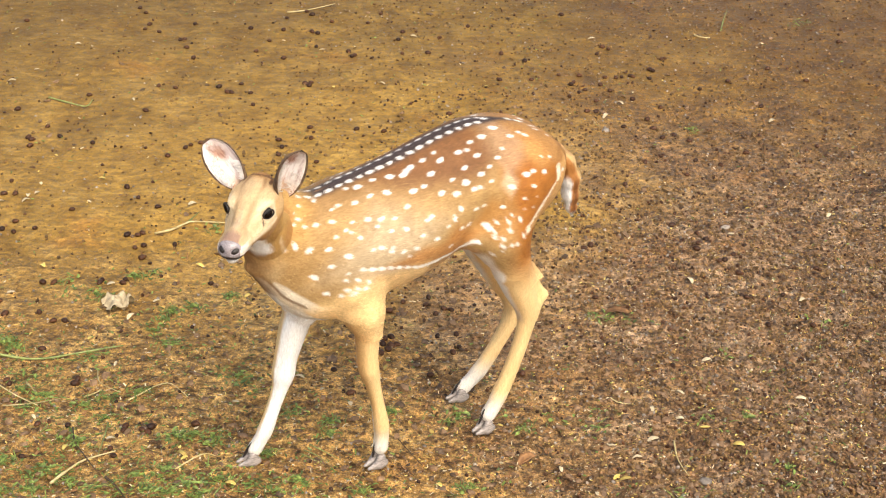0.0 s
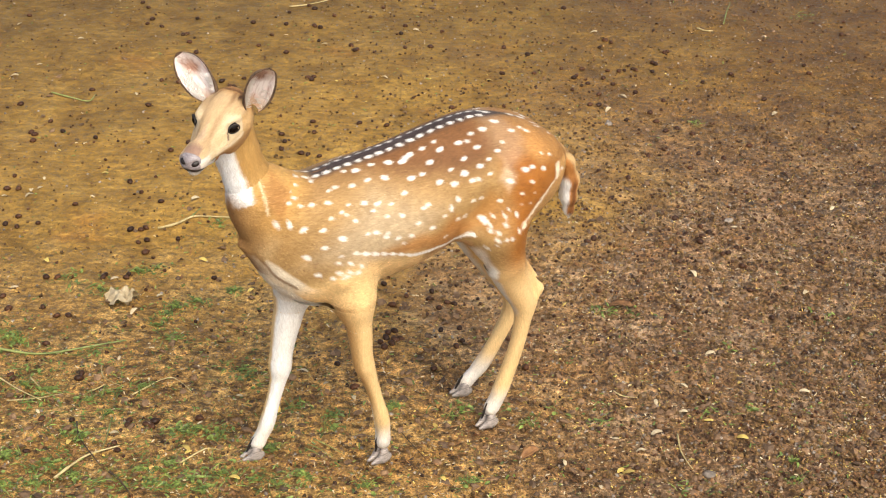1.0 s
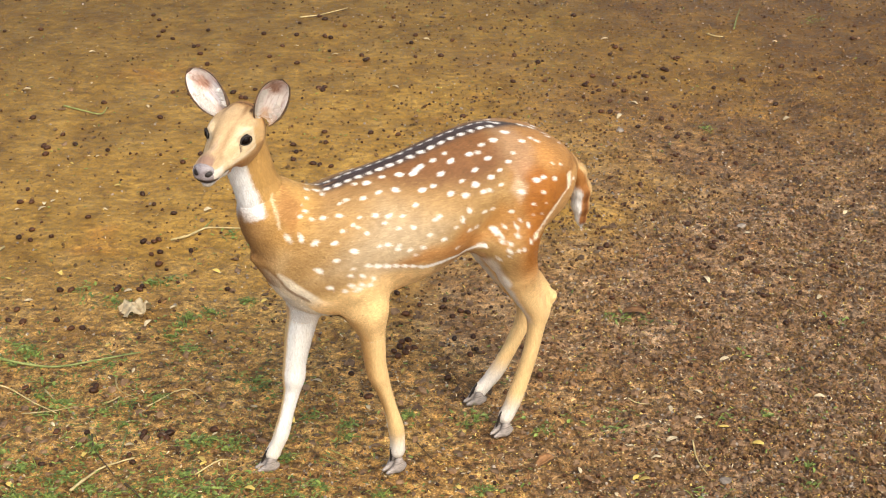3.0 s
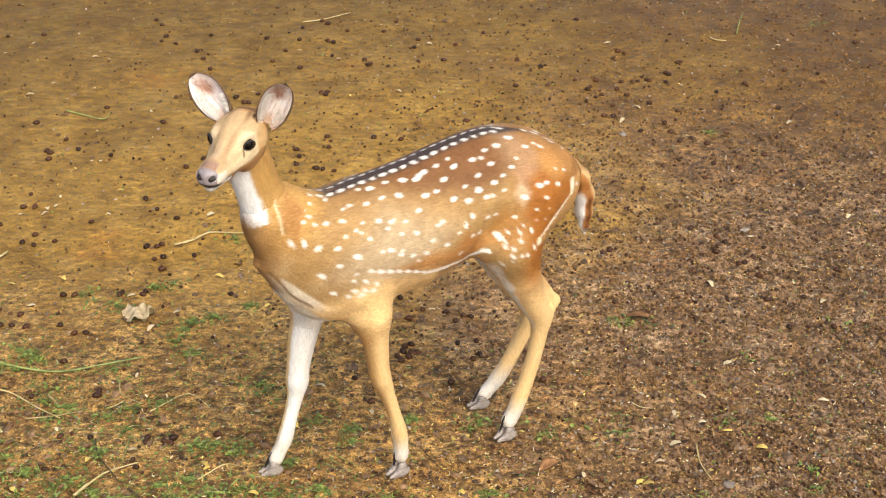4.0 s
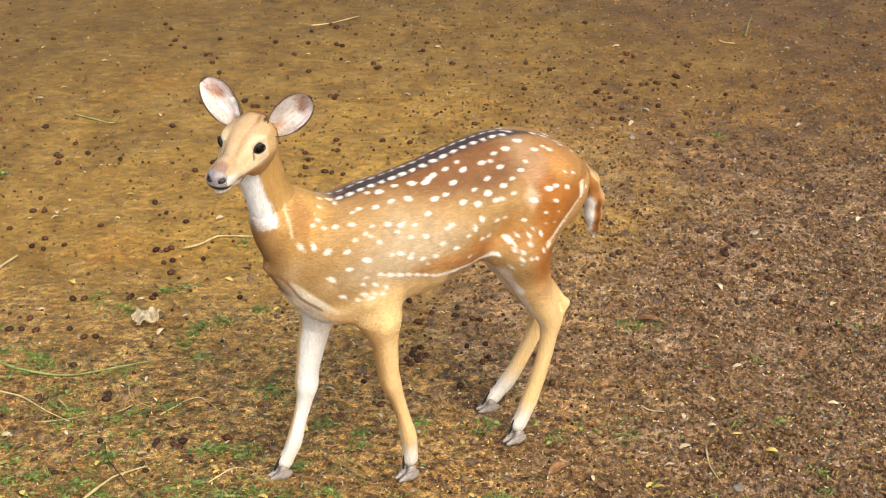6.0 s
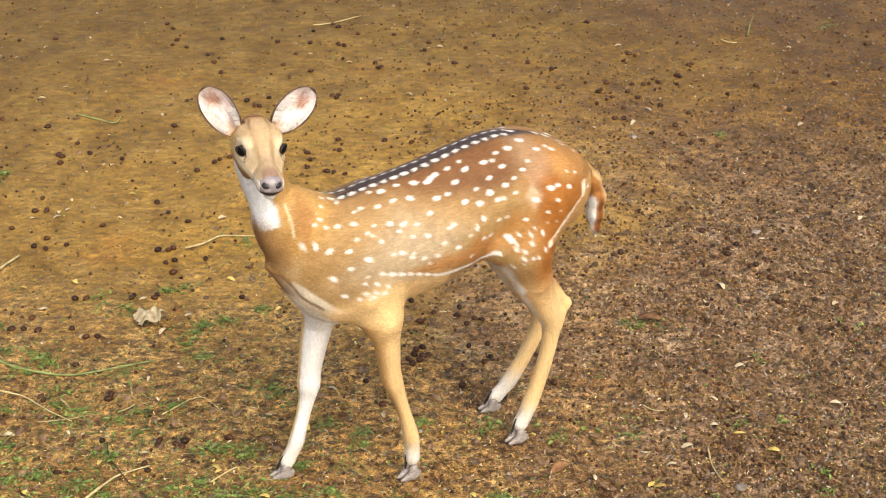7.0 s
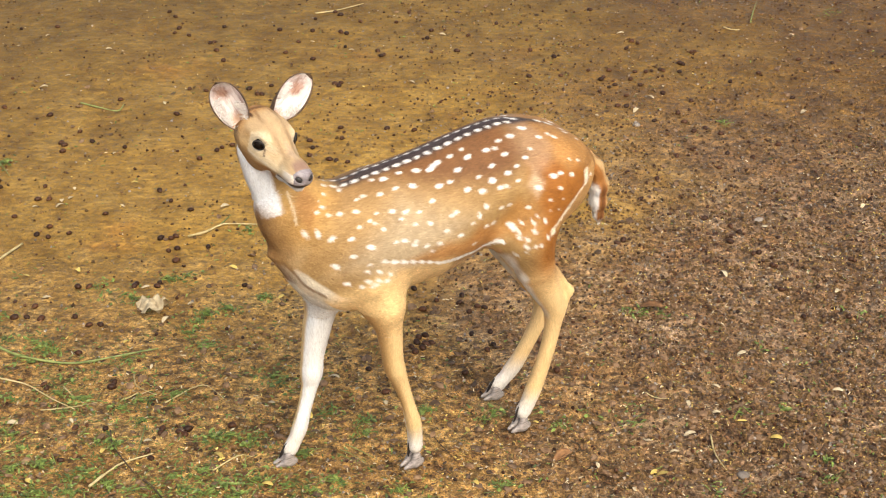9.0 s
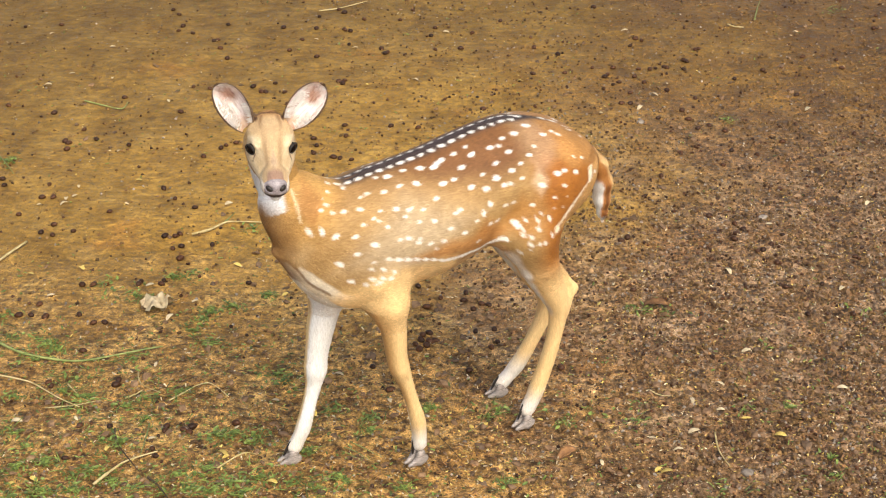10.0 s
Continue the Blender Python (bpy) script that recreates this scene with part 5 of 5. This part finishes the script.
def strew(name, spots, material, label, category, group, size, slim):
    made = {}
    for n, (x, y) in enumerate(spots):
        kind = n % 5
        if kind not in made:
            bm = leaf_mesh(size * (0.85 + 0.1 * kind), size * slim * (0.8 + 0.1 * kind), 0.001 + 0.0008 * kind, 0.06 + 0.06 * kind, 11 + kind)
            made[kind] = ob = tagged(part(name, bm, material, None), label, category, group)
        else:
            ob = copy_thing(made[kind], pose(0, 0, 0))
        k = rng.uniform(0.7, 1.2)
        settle(ob, x, y, rng.uniform(0, 360), 0.004, 14)
        ob.scale = (k, k, k)


strew("fallen_leaf", PALE_LEAVES + PALE_LEAVES_NEAR, LEAF_PALE, "small pale dry fallen leaf lying on mud", "leaf", "pale fallen leaves", 0.021, 0.24)
strew("fallen_leaf", YELLOW_LEAVES, LEAF_YELLOW, "small yellow fallen leaf lying on mud", "leaf", "yellow fallen leaves", 0.021, 0.25)


def green_litter():
    """Torn green leaflets and blades in loose heaps, too many to tell apart."""
    verts, faces = [], []
    for n, (x, y) in enumerate(GREEN_SCRAPS + GREEN_SCRAPS_MORE):
        reach = rng.uniform(0.022, 0.050)
        for _ in range(rng.randint(22, 52) if x < 0.2 else rng.randint(7, 18)):
            long, wide = (rng.uniform(0.006, 0.018), rng.uniform(0.0016, 0.0048)) if rng.random() < 0.7 else (rng.uniform(0.018, 0.050), 0.0011)
            d, a = reach * abs(rng.gauss(0, 0.6)), rng.uniform(0, 2 * math.pi)
            px, py = x + d * math.cos(a) * 1.3, y + d * math.sin(a)
            m = pose(px, py, lie(px, py) + rng.uniform(0.001, 0.008), rng.uniform(-35, 35), rng.uniform(-25, 25), rng.uniform(0, 360))
            curl, fold, base = rng.uniform(-0.08, 0.18) * long, rng.uniform(0, 0.6), len(verts)
            for dz in (0.0004, -0.0002):
                for h, w in ((0.0, 0.12), (0.3, 0.9), (0.62, 0.85), (1.0, 0.06)):
                    for u in (-1, 0, 1):
                        verts.append(tuple(m @ Vector((long * (h - 0.5), u * w * wide, curl * math.sin(math.pi * h) + fold * abs(u) * w * wide + dz))))
            for i in range(3):
                for k in range(2):
                    q = base + i * 3 + k
                    faces += [(q, q + 3, q + 4, q + 1), (q + 12, q + 13, q + 16, q + 15)]
                for k in (0, 2):
                    q = base + i * 3 + k
                    faces.append((q, q + 12, q + 15, q + 3))
    me = bpy.data.meshes.new("green_litter")
    me.from_pydata(verts, [], faces)
    me.materials.append(LEAF_GREEN)
    return tagged(new("green_litter", me), "torn green leaves and grass bits strewn on mud", "leaf litter", kind="stuff")


green_litter()


def stalk(name, points, thick, material, label, category="stalk", lift=0.004, thin=0.45):
    """A tapering, slightly knotted stalk lying along the ground."""
    bm = bmesh.new()
    pts = [Vector((x, y, lie(x, y) + lift + thick * 0.6)) for x, y in points]
    fine = []
    for i in range(len(pts) - 1):
        p0, p1, p2, p3 = pts[max(0, i - 1)], pts[i], pts[i + 1], pts[min(len(pts) - 1, i + 2)]
        for t in (0, 0.25, 0.5, 0.75):
            fine.append(0.5 * ((2 * p1) + (p2 - p0) * t + (2 * p0 - 5 * p1 + 4 * p2 - p3) * t * t + (3 * p1 - p0 - 3 * p2 + p3) * t ** 3))
    fine.append(pts[-1])
    rings = []
    for i, p in enumerate(fine):
        way = (fine[min(i + 1, len(fine) - 1)] - fine[max(i - 1, 0)]).normalized()
        side = way.cross(Vector((0, 0, 1))).normalized()
        up = side.cross(way)
        r = thick * (1 - (1 - thin) * i / (len(fine) - 1)) * (1.25 if i % 6 == 3 else 1.0) * rng.uniform(0.92, 1.08)
        rings.append([bm.verts.new(p + (side * math.cos(a) + up * math.sin(a)) * r * 0.78) for a in (2 * math.pi * k / 8 for k in range(8))])
    for a, b in zip(rings, rings[1:]):
        for k in range(8):
            bm.faces.new((a[k], a[(k + 1) % 8], b[(k + 1) % 8], b[k]))
    bm.faces.new(rings[0][::-1])
    bm.faces.new(rings[-1])
    bmesh.ops.recalc_face_normals(bm, faces=bm.faces)
    return tagged(part(name, bm, material, None), label, category)


forked = stalk("forked_twig", ((-0.713, -0.014), (-0.670, 0.012), (-0.636, 0.052), (-0.611, 0.066), (-0.520, 0.069)), 0.0045, STEM_STRAW, "pale straw-coloured forked twig lying on mud", "twig")
fork = stalk("side_shoot", ((-0.636, 0.052), (-0.624, 0.083), (-0.611, 0.121)), 0.003, STEM_GREEN, "green side shoot", "")
fork.parent = forked
STRAW, GREEN, DARK = "dry straw-coloured stalk lying on mud", "bent green plant stem lying on mud", "thin dark twig lying on mud"
stalk("plant_stem", ((-1.146, -0.554), (-1.096, -0.587), (-1.045, -0.626), (-1.000, -0.644), (-0.929, -0.659), (-0.876, -0.657), (-0.813, -0.632), (-0.743, -0.607), (-0.700, -0.592)), 0.0050, STEM_GREEN, GREEN, "stem")
stalk("stalk", ((-1.076, -0.719), (-1.018, -0.736), (-0.975, -0.753), (-0.910, -0.805), (-0.849, -0.846)), 0.0030, STEM_STRAW, STRAW)
stalk("stalk", ((-0.926, -0.850), (-0.864, -0.837), (-0.803, -0.819)), 0.0022, STEM_STRAW, STRAW)
stalk("stalk", ((-0.647, -0.824), (-0.613, -0.790), (-0.590, -0.767), (-0.558, -0.764), (-0.513, -0.809)), 0.0022, STEM_STRAW, STRAW)
stalk("stalk", ((-0.760, -1.130), (-0.732, -1.089), (-0.702, -1.051), (-0.640, -1.024)), 0.0042, STEM_STRAW, "thick pale stalk lying on mud")
stalk("twig", ((-0.751, -0.935), (-0.736, -0.988), (-0.704, -1.040), (-0.671, -1.091)), 0.0030, STEM_DARK, DARK, "twig")
stalk("twig", ((-0.645, -1.121), (-0.618, -1.152), (-0.587, -1.198)), 0.0038, STEM_DARK, DARK, "twig")
stalk("stalk", ((-0.501, -1.092), (-0.454, -1.035), (-0.422, -1.041)), 0.0022, STEM_STRAW, STRAW)
stalk("stalk", ((-1.214, -0.186), (-1.184, -0.124), (-1.155, -0.067)), 0.0045, STEM_STRAW, STRAW, thin=0.9)
stalk("stalk", ((-0.494, 1.765), (-0.421, 1.783), (-0.318, 1.857)), 0.0035, STEM_STRAW, STRAW)
stalk("plant_stem", ((-1.203, 0.922), (-1.131, 0.889), (-1.071, 0.865), (-1.061, 0.921)), 0.0035, STEM_GREEN, GREEN, "stem")
stalk("stalk", ((0.580, -0.962), (0.579, -1.014), (0.584, -1.055), (0.594, -1.090)), 0.0028, STEM_STRAW, STRAW)
stalk("plant_stem", ((1.116, 1.627), (1.147, 1.747), (1.180, 1.859)), 0.0035, STEM_GREEN, GREEN, "stem")
stalk("stalk", ((1.012, 1.587), (1.033, 1.563), (1.065, 1.557)), 0.0040, STEM_STRAW, STRAW)
stalk("twig", ((-0.031, -0.959), (-0.006, -1.002), (0.024, -1.047)), 0.0016, STEM_DARK, DARK, "twig")
for dx, dy in ((0, 0), (0.012, 0.014), (-0.006, -0.012)):
    stalk("grass_blade", ((-0.235 + dx, -1.007 + dy), (-0.209 + dx, -1.028 + dy), (-0.177 + dx * 2, -1.053 + dy)), 0.0017, STEM_GREEN, "green grass blade lying on mud", "grass blade")
stalk("stalk", ((-0.750, -0.815), (-0.729, -0.796), (-0.717, -0.778)), 0.0028, STEM_STRAW, STRAW)
stalk("stalk", ((0.457, -0.783), (0.475, -0.802), (0.504, -0.809)), 0.0022, STEM_STRAW, STRAW)
stalk("plant_stem", ((-0.677, -0.914), (-0.675, -0.978), (-0.677, -1.036)), 0.0026, STEM_GREEN, GREEN, "stem")
stalk("stalk", ((-0.739, -0.706), (-0.724, -0.754), (-0.671, -0.792)), 0.0020, STEM_STRAW, STRAW)
stalk("plant_stem", ((-1.369, 0.481), (-1.333, 0.422), (-1.295, 0.355)), 0.0028, STEM_GREEN, GREEN, "stem")
stalk("stalk", ((-0.895, -0.753), (-0.877, -0.777), (-0.857, -0.800)), 0.0028, STEM_STRAW, STRAW)
stalk("twig", ((0.272, -0.971), (0.290, -0.986), (0.281, -1.020)), 0.0024, STEM_DARK, DARK, "twig")


def crumpled_leaf():
    """A bleached, crumpled dead leaf with a notched outline."""
    bm = bmesh.new()
    rings = []
    for i in range(11):
        h = i / 10
        line = []
        for j in range(40):
            a = 2 * math.pi * j / 40
            edge = 0.036 * (1 + 0.10 * math.sin(3 * a + 0.6) + 0.10 * math.sin(5 * a + 2) + 0.06 * math.sin(13 * a))
            p = Vector((math.cos(a) * edge * h * 1.05, math.sin(a) * edge * h * 0.95, 0))
            p.z = 0.012 + 0.026 * noise.noise(p * 44 + Vector((2, 5, 1))) + 0.008 * abs(math.sin(2.0 * a)) * h + 0.010 * noise.noise(p * 95)
            line.append(bm.verts.new(p))
        rings.append(line)
    for a, b in zip(rings, rings[1:]):
        for j in range(40):
            bm.faces.new((a[j], a[(j + 1) % 40], b[(j + 1) % 40], b[j]))
    bmesh.ops.remove_doubles(bm, verts=bm.verts, dist=0.0002)
    bmesh.ops.recalc_face_normals(bm, faces=bm.faces)
    bmesh.ops.solidify(bm, geom=list(bm.faces), thickness=0.0012)
    ob = tagged(part("dead_leaf", bm, LEAF_DEAD, None), "large crumpled bleached dead leaf lying on mud", "leaf")
    ob.matrix_basis = pose(-0.742, -0.408, lie(-0.742, -0.408) + 0.002, 0, 0, 25)


crumpled_leaf()
for x, y, size, turn in ((0.249, -1.030, 0.05, 40), (0.514, -0.409, 0.06, -10)):
    ob = tagged(part("curled_leaf", leaf_mesh(size, size * 0.26, 0.005, 0.5, 77, 0.25), LEAF_BROWN, None), "curled dark brown dead leaf lying on mud", "leaf")
    settle(ob, x, y, turn, 0.004, 6)
for x, y, r in ((0.871, 0.077, 0.013), (0.632, -1.096, 0.012), (0.60, 0.73, 0.012)):
    bm = bmesh.new()
    bmesh.ops.create_icosphere(bm, subdivisions=3, radius=r)
    for v in bm.verts:
        v.co *= 1 + 0.5 * noise.noise(v.co * 40 + Vector((x * 9, 0, 0)))
        v.co.z *= 0.55
    ob = tagged(part("stone", bm, PEBBLE_MAT, None), "small grey stone set in mud", "stone", "small stones")
    settle(ob, x, y, rng.uniform(0, 360), r * 0.15)


def spread_stuff(name, count, material, label, category, where, build):
    """Many uncountable bits as one mesh: build gives vertices and faces of one bit about the origin."""
    verts, faces = [], []
    for _ in range(count):
        x, y = where()
        v, f = build()
        m = pose(x, y, lie(x, y), rng.uniform(-30, 30), rng.uniform(-30, 30), rng.uniform(0, 360))
        base = len(verts)
        verts += [tuple(m @ Vector(p)) for p in v]
        faces += [tuple(base + k for k in q) for q in f]
    me = bpy.data.meshes.new(name)
    me.from_pydata(verts, [], faces)
    me.materials.append(material)
    return tagged(new(name, me), label, category, kind="stuff")


def anywhere():
    y = -1.45 + 3.9 * rng.random() ** 1.25
    return rng.uniform(-1, 1) * (1.15 + 0.30 * (y + 1.45)), y


def trodden():
    """Thicker towards the near edge and the damp side."""
    while True:
        x, y = anywhere()
        if rng.random() < 0.06 + 0.94 / (1 + math.exp(7 * (y + 0.25 - 0.55 * x))):
            return x, y


def far_damp():
    while True:
        x, y = anywhere()
        if rng.random() < (1 / (1 + math.exp(-5 * (x - 0.35)))) * (0.12 + 0.88 / (1 + math.exp(4 * (y - 0.55)))):
            return x, y


def nearer_corner():
    while True:
        x, y = anywhere()
        if rng.random() < math.exp(-((x + 0.85) / 0.55) ** 2 - ((y + 0.95) / 0.5) ** 2) + 0.05 + 0.12 * (y < -0.5):
            return x, y


def damp_side():
    while True:
        x, y = anywhere()
        if rng.random() < 0.08 + 0.92 / (1 + math.exp(-6 * (x - 0.2 + 0.3 * y))) * (0.22 + 0.78 / (1 + math.exp(4 * (y - 0.5)))):
            return x, y


ICO = bmesh.new()
bmesh.ops.create_icosphere(ICO, subdivisions=1, radius=1.0)
ICO_V, ICO_F = [v.co.copy() for v in ICO.verts], [[v.index for v in f.verts] for f in ICO.faces]
ICO.free()


def crumb(low, high, flat=1.0):
    def make():
        r = low + (high - low) * rng.random() ** 2.5
        k = rng.uniform(0.6, 1.3) if flat < 1 else 1.0
        return [Vector((p.x * k, p.y, p.z * flat)) * r * rng.uniform(0.6, 1.2) + Vector((0, 0, r * 0.3 * flat)) for p in ICO_V], ICO_F
    return make


def sliver(low, high, thick):
    def make():
        a, b, t, h = rng.uniform(low, high) / 2, rng.uniform(0.4, 1.4) * thick, rng.uniform(-0.3, 0.3), 0.003
        v = [Vector((sx * a, sy * b + t * sx * b * 2, h + sz * thick * 0.3)) for sx in (-1, 1) for sy in (-1, 1) for sz in (-1, 1)]
        return v, [(0, 1, 3, 2), (4, 6, 7, 5), (0, 4, 5, 1), (2, 3, 7, 6), (0, 2, 6, 4), (1, 5, 7, 3)]
    return make


spread_stuff("soil_crumbs", 30000, CRUMB_MAT, "crumbs of brown soil strewn over mud", "soil", damp_side, crumb(0.0014, 0.0065))
spread_stuff("clods", 3200, CLOD_MAT, "trodden clods of brown mud", "soil", trodden, crumb(0.002, 0.014, 0.45))
spread_stuff("damp_clods", 3800, CLOD_MAT, "small clods of damp grey-brown mud", "soil", far_damp, crumb(0.003, 0.011, 0.6))
spread_stuff("grit", 7000, PEBBLE_MAT, "pale grit and tiny stones in mud", "grit", damp_side, crumb(0.0012, 0.0052))
spread_stuff("dark_crumbs", 9500, PELLET_MAT, "crumbled dark droppings and black soil bits", "soil", damp_side, crumb(0.0014, 0.0065))
spread_stuff("chaff", 4200, LEAF_PALE, "pale chaff and straw bits strewn over mud", "chaff", trodden, sliver(0.002, 0.010, 0.0011))
spread_stuff("yellow_flecks", 4000, LEAF_YELLOW, "yellow leaf flecks strewn over mud", "leaf bits", trodden, sliver(0.002, 0.008, 0.0013))
spread_stuff("green_flecks", 3600, LEAF_GREEN, "green leaf flecks strewn over mud", "leaf bits", nearer_corner, sliver(0.004, 0.012, 0.0016))
spread_stuff("brown_flecks", 5500, LEAF_BROWN, "brown rotted leaf flecks strewn over mud", "leaf bits", trodden, sliver(0.003, 0.014, 0.0022))


# ---- what moves ----
def motions():
    # the trunk sways as the head is raised: forwards, sideways, up, then nose-down pitch and turn
    sway = [(0.0, -0.0186, 0.0062, 3.49, 1.86), (0.3, -0.0175, 0.0050, 2.9, 1.86), (0.5, -0.0136, 0.0030, 1.31, 1.69), (0.8, -0.002, 0.0075, 0.1, 0.7),
            (1.0, 0.0008, 0.0085, -0.13, 0.42), (1.5, -0.002, 0.0075, -0.40, 0.26), (2.5, 0.0015, 0.0051, 0.0, 0.16), (4.0, 0.0008, 0.0, 0.0, 0.0),
            (5.5, 0.0, 0.0, 0.0, 0.0), (6.8, 0.0, 0.0, 0.0, 0.0), (7.5, 0.0, 0.0, -0.1, -0.15), (10.0, 0.0, 0.0, -0.1, -0.2)]
    pivot = pose(-0.18, 0, 0.45)

    def trunk(t):
        v = [float(np.interp(t, [r[0] for r in sway], [r[k] for r in sway])) for k in range(1, 5)]
        return pose(v[0], 0, v[1]) @ pivot @ pose(0, 0, 0, 0, v[2], v[3]) @ pivot.inverted()

    walk(body, [(r[0], trunk(r[0])) for r in sway])
    # each leg leans about its hoof with the trunk
    for leg, foot in zip(LEGS, (FORE_LEFT[-1], FORE_RIGHT[-1], HIND_LEFT[-1], HIND_RIGHT[-1])):
        base = Vector((foot[0], foot[1], 0.0))
        top = Vector((foot[0], foot[1], 0.40))
        rows = []
        for r in sway:
            move = trunk(r[0]) @ top - top
            lean = Vector((0, 0, 1)).rotation_difference(Vector((move.x, move.y, 0.40))).to_matrix().to_4x4()
            rows.append((r[0], Matrix.Translation(base) @ lean @ Matrix.Translation(-base)))
        walk(leg, rows)
    # head: seconds, place between the eyes, roll, pitch, turn
    steps = [(0.0, (0.383, 0.160, 0.740), -1.1, 0.2, 46.4), (0.2, (0.385, 0.158, 0.745), -1.5, 1.9, 45.8), (0.3, (0.387, 0.155, 0.760), -2.3, 3.0, 45.2),
             (0.4, (0.379, 0.125, 0.788), -2.8, 1.7, 42.7), (0.5, (0.371, 0.090, 0.820), -3.2, -0.2, 41.1), (0.6, (0.386, 0.064, 0.844), -2.1, 2.3, 38.7),
             (0.7, (0.392, 0.048, 0.854), -4.4, 3.6, 40.2), (0.8, (0.391, 0.032, 0.850), -3.8, 3.4, 40.7), (1.0, (0.390, 0.030, 0.848), -3.5, 3.4, 40.3),
             (1.5, (0.390, 0.030, 0.847), -2.1, 0.9, 41.0), (2.0, (0.388, 0.030, 0.846), -0.8, 3.3, 39.9), (2.5, (0.389, 0.030, 0.845), -1.0, 1.3, 40.3),
             (4.0, (0.389, 0.030, 0.844), -1.6, 0.0, 41.3), (4.5, (0.388, 0.030, 0.843), -1.1, 0.4, 40.5), (5.0, (0.387, 0.030, 0.843), -1.3, 0.3, 40.4),
             (5.5, (0.387, 0.030, 0.844), -1.8, -1.8, 41.5), (6.8, (0.384, 0.030, 0.844), -2.2, -1.4, 40.6), (6.9, (0.358, 0.030, 0.830), -0.8, -4.4, 56.4),
             (7.0, (0.356, 0.030, 0.827), -4.0, -0.7, 76.2), (7.1, (0.344, 0.030, 0.819), -7.0, 2.1, 85.6), (7.5, (0.339, 0.030, 0.818), -6.1, 3.7, 88.4),
             (8.0, (0.336, 0.030, 0.816), -3.6, 1.8, 88.5), (8.5, (0.339, 0.028, 0.817), -5.9, 4.7, 91.5), (9.0, (0.335, 0.026, 0.814), -5.5, 5.9, 96.6),
             (9.5, (0.334, 0.026, 0.813), -5.4, 3.8, 96.4), (9.6, (0.338, 0.027, 0.810), -8.0, 3.4, 94.0), (9.7, (0.350, 0.030, 0.804), -4.3, 0.5, 76.2),
             (9.8, (0.351, 0.030, 0.802), -3.2, 2.5, 70.3), (10.0, (0.350, 0.030, 0.801), -2.7, 3.6, 70.0)]
    head_rows = [(t, pose(*p, roll, pitch, turn)) for t, p, roll, pitch, turn in steps]
    walk(head, head_rows)
    # the neck follows between the shoulders and the nape
    share = np.linspace(0, 1, 201)
    rest, _ = bend(NECK, 201)
    weight = np.clip((share - 0.22) / 0.78, 0, 1) ** 1.5
    at = np.linspace(ROOT, 1.0, PIECES + 1)
    rows = [[] for _ in range(PIECES)]
    for (t, m), step in zip(head_rows, steps):
        base = trunk(t)
        moved = np.array([base @ Vector(p) for p in rest])
        now = moved + weight[:, None] * (np.array(m @ Vector(JOINT)) - moved[-1])
        twist = step[4] - 41.5
        for i in range(PIECES):
            a, b, mid = round(at[i] * 200), round(at[i + 1] * 200), round((at[i] + at[i + 1]) * 100)
            turn = Vector(moved[b] - moved[a]).rotation_difference(Vector(now[b] - now[a])).to_matrix().to_4x4()
            wring = Matrix.Rotation(radians(twist * 0.55 * ((i + 0.5) / PIECES) ** 2), 4, Vector(now[b] - now[a]))
            rows[i].append((t, Matrix.Translation(now[mid]) @ wring @ turn @ Matrix.Translation(-moved[mid]) @ base))
    for ob, r in zip(NECK_PARTS, rows):
        walk(ob, r)
    # ears: lean outwards, lean back, twist about their length
    def ear(s, out, back, twist):
        return pose(-0.060, 0.036 * s, 0.012, -out * s, -back, 0) @ pose(0, 0, 0, 0, 0, twist * s)

    walk(ears[-1], [(0.0, ear(-1, 42, 8, -14)), (0.8, ear(-1, 46, 8, -14)), (5.0, ear(-1, 46, 8, -14)), (5.5, ear(-1, 46, 8, -14)), (6.8, ear(-1, 46, 8, -14)),
                    (7.1, ear(-1, 32, 8, 15)), (9.6, ear(-1, 32, 8, 15)), (10.0, ear(-1, 33, 8, 12))])
    walk(ears[1], [(0.0, ear(1, 22, -6, 48)), (1.5, ear(1, 22, -6, 47)), (2.5, ear(1, 25, -4, 36)), (4.2, ear(1, 25, -2, 26)), (4.6, ear(1, 27, 0, 20)), (5.3, ear(1, 44, 4, 8)), (6.8, ear(1, 44, 6, 4)),
                   (7.1, ear(1, 47, 8, -16)), (9.6, ear(1, 46, 8, -16)), (10.0, ear(1, 41, 8, -10))])
    # the jaw drops now and then
    def chew(a):
        hinge = pose(-0.03, 0, -0.035)
        return hinge @ pose(0, 0, 0, 0, a, 0) @ hinge.inverted()

    walk(jaw, [(t, chew(a)) for t, a in ((0.0, 0), (0.2, 0), (0.3, 8), (0.4, 2), (0.5, 0), (0.6, 1), (0.7, 8), (0.8, 8), (0.9, 1), (1.1, 0), (1.2, 8), (1.3, 10), (1.4, 3), (1.5, 0),
                                          (9.5, 0), (9.6, 2), (9.7, 10.5), (9.8, 9.5), (9.9, 3), (10.0, 0))])


motions()
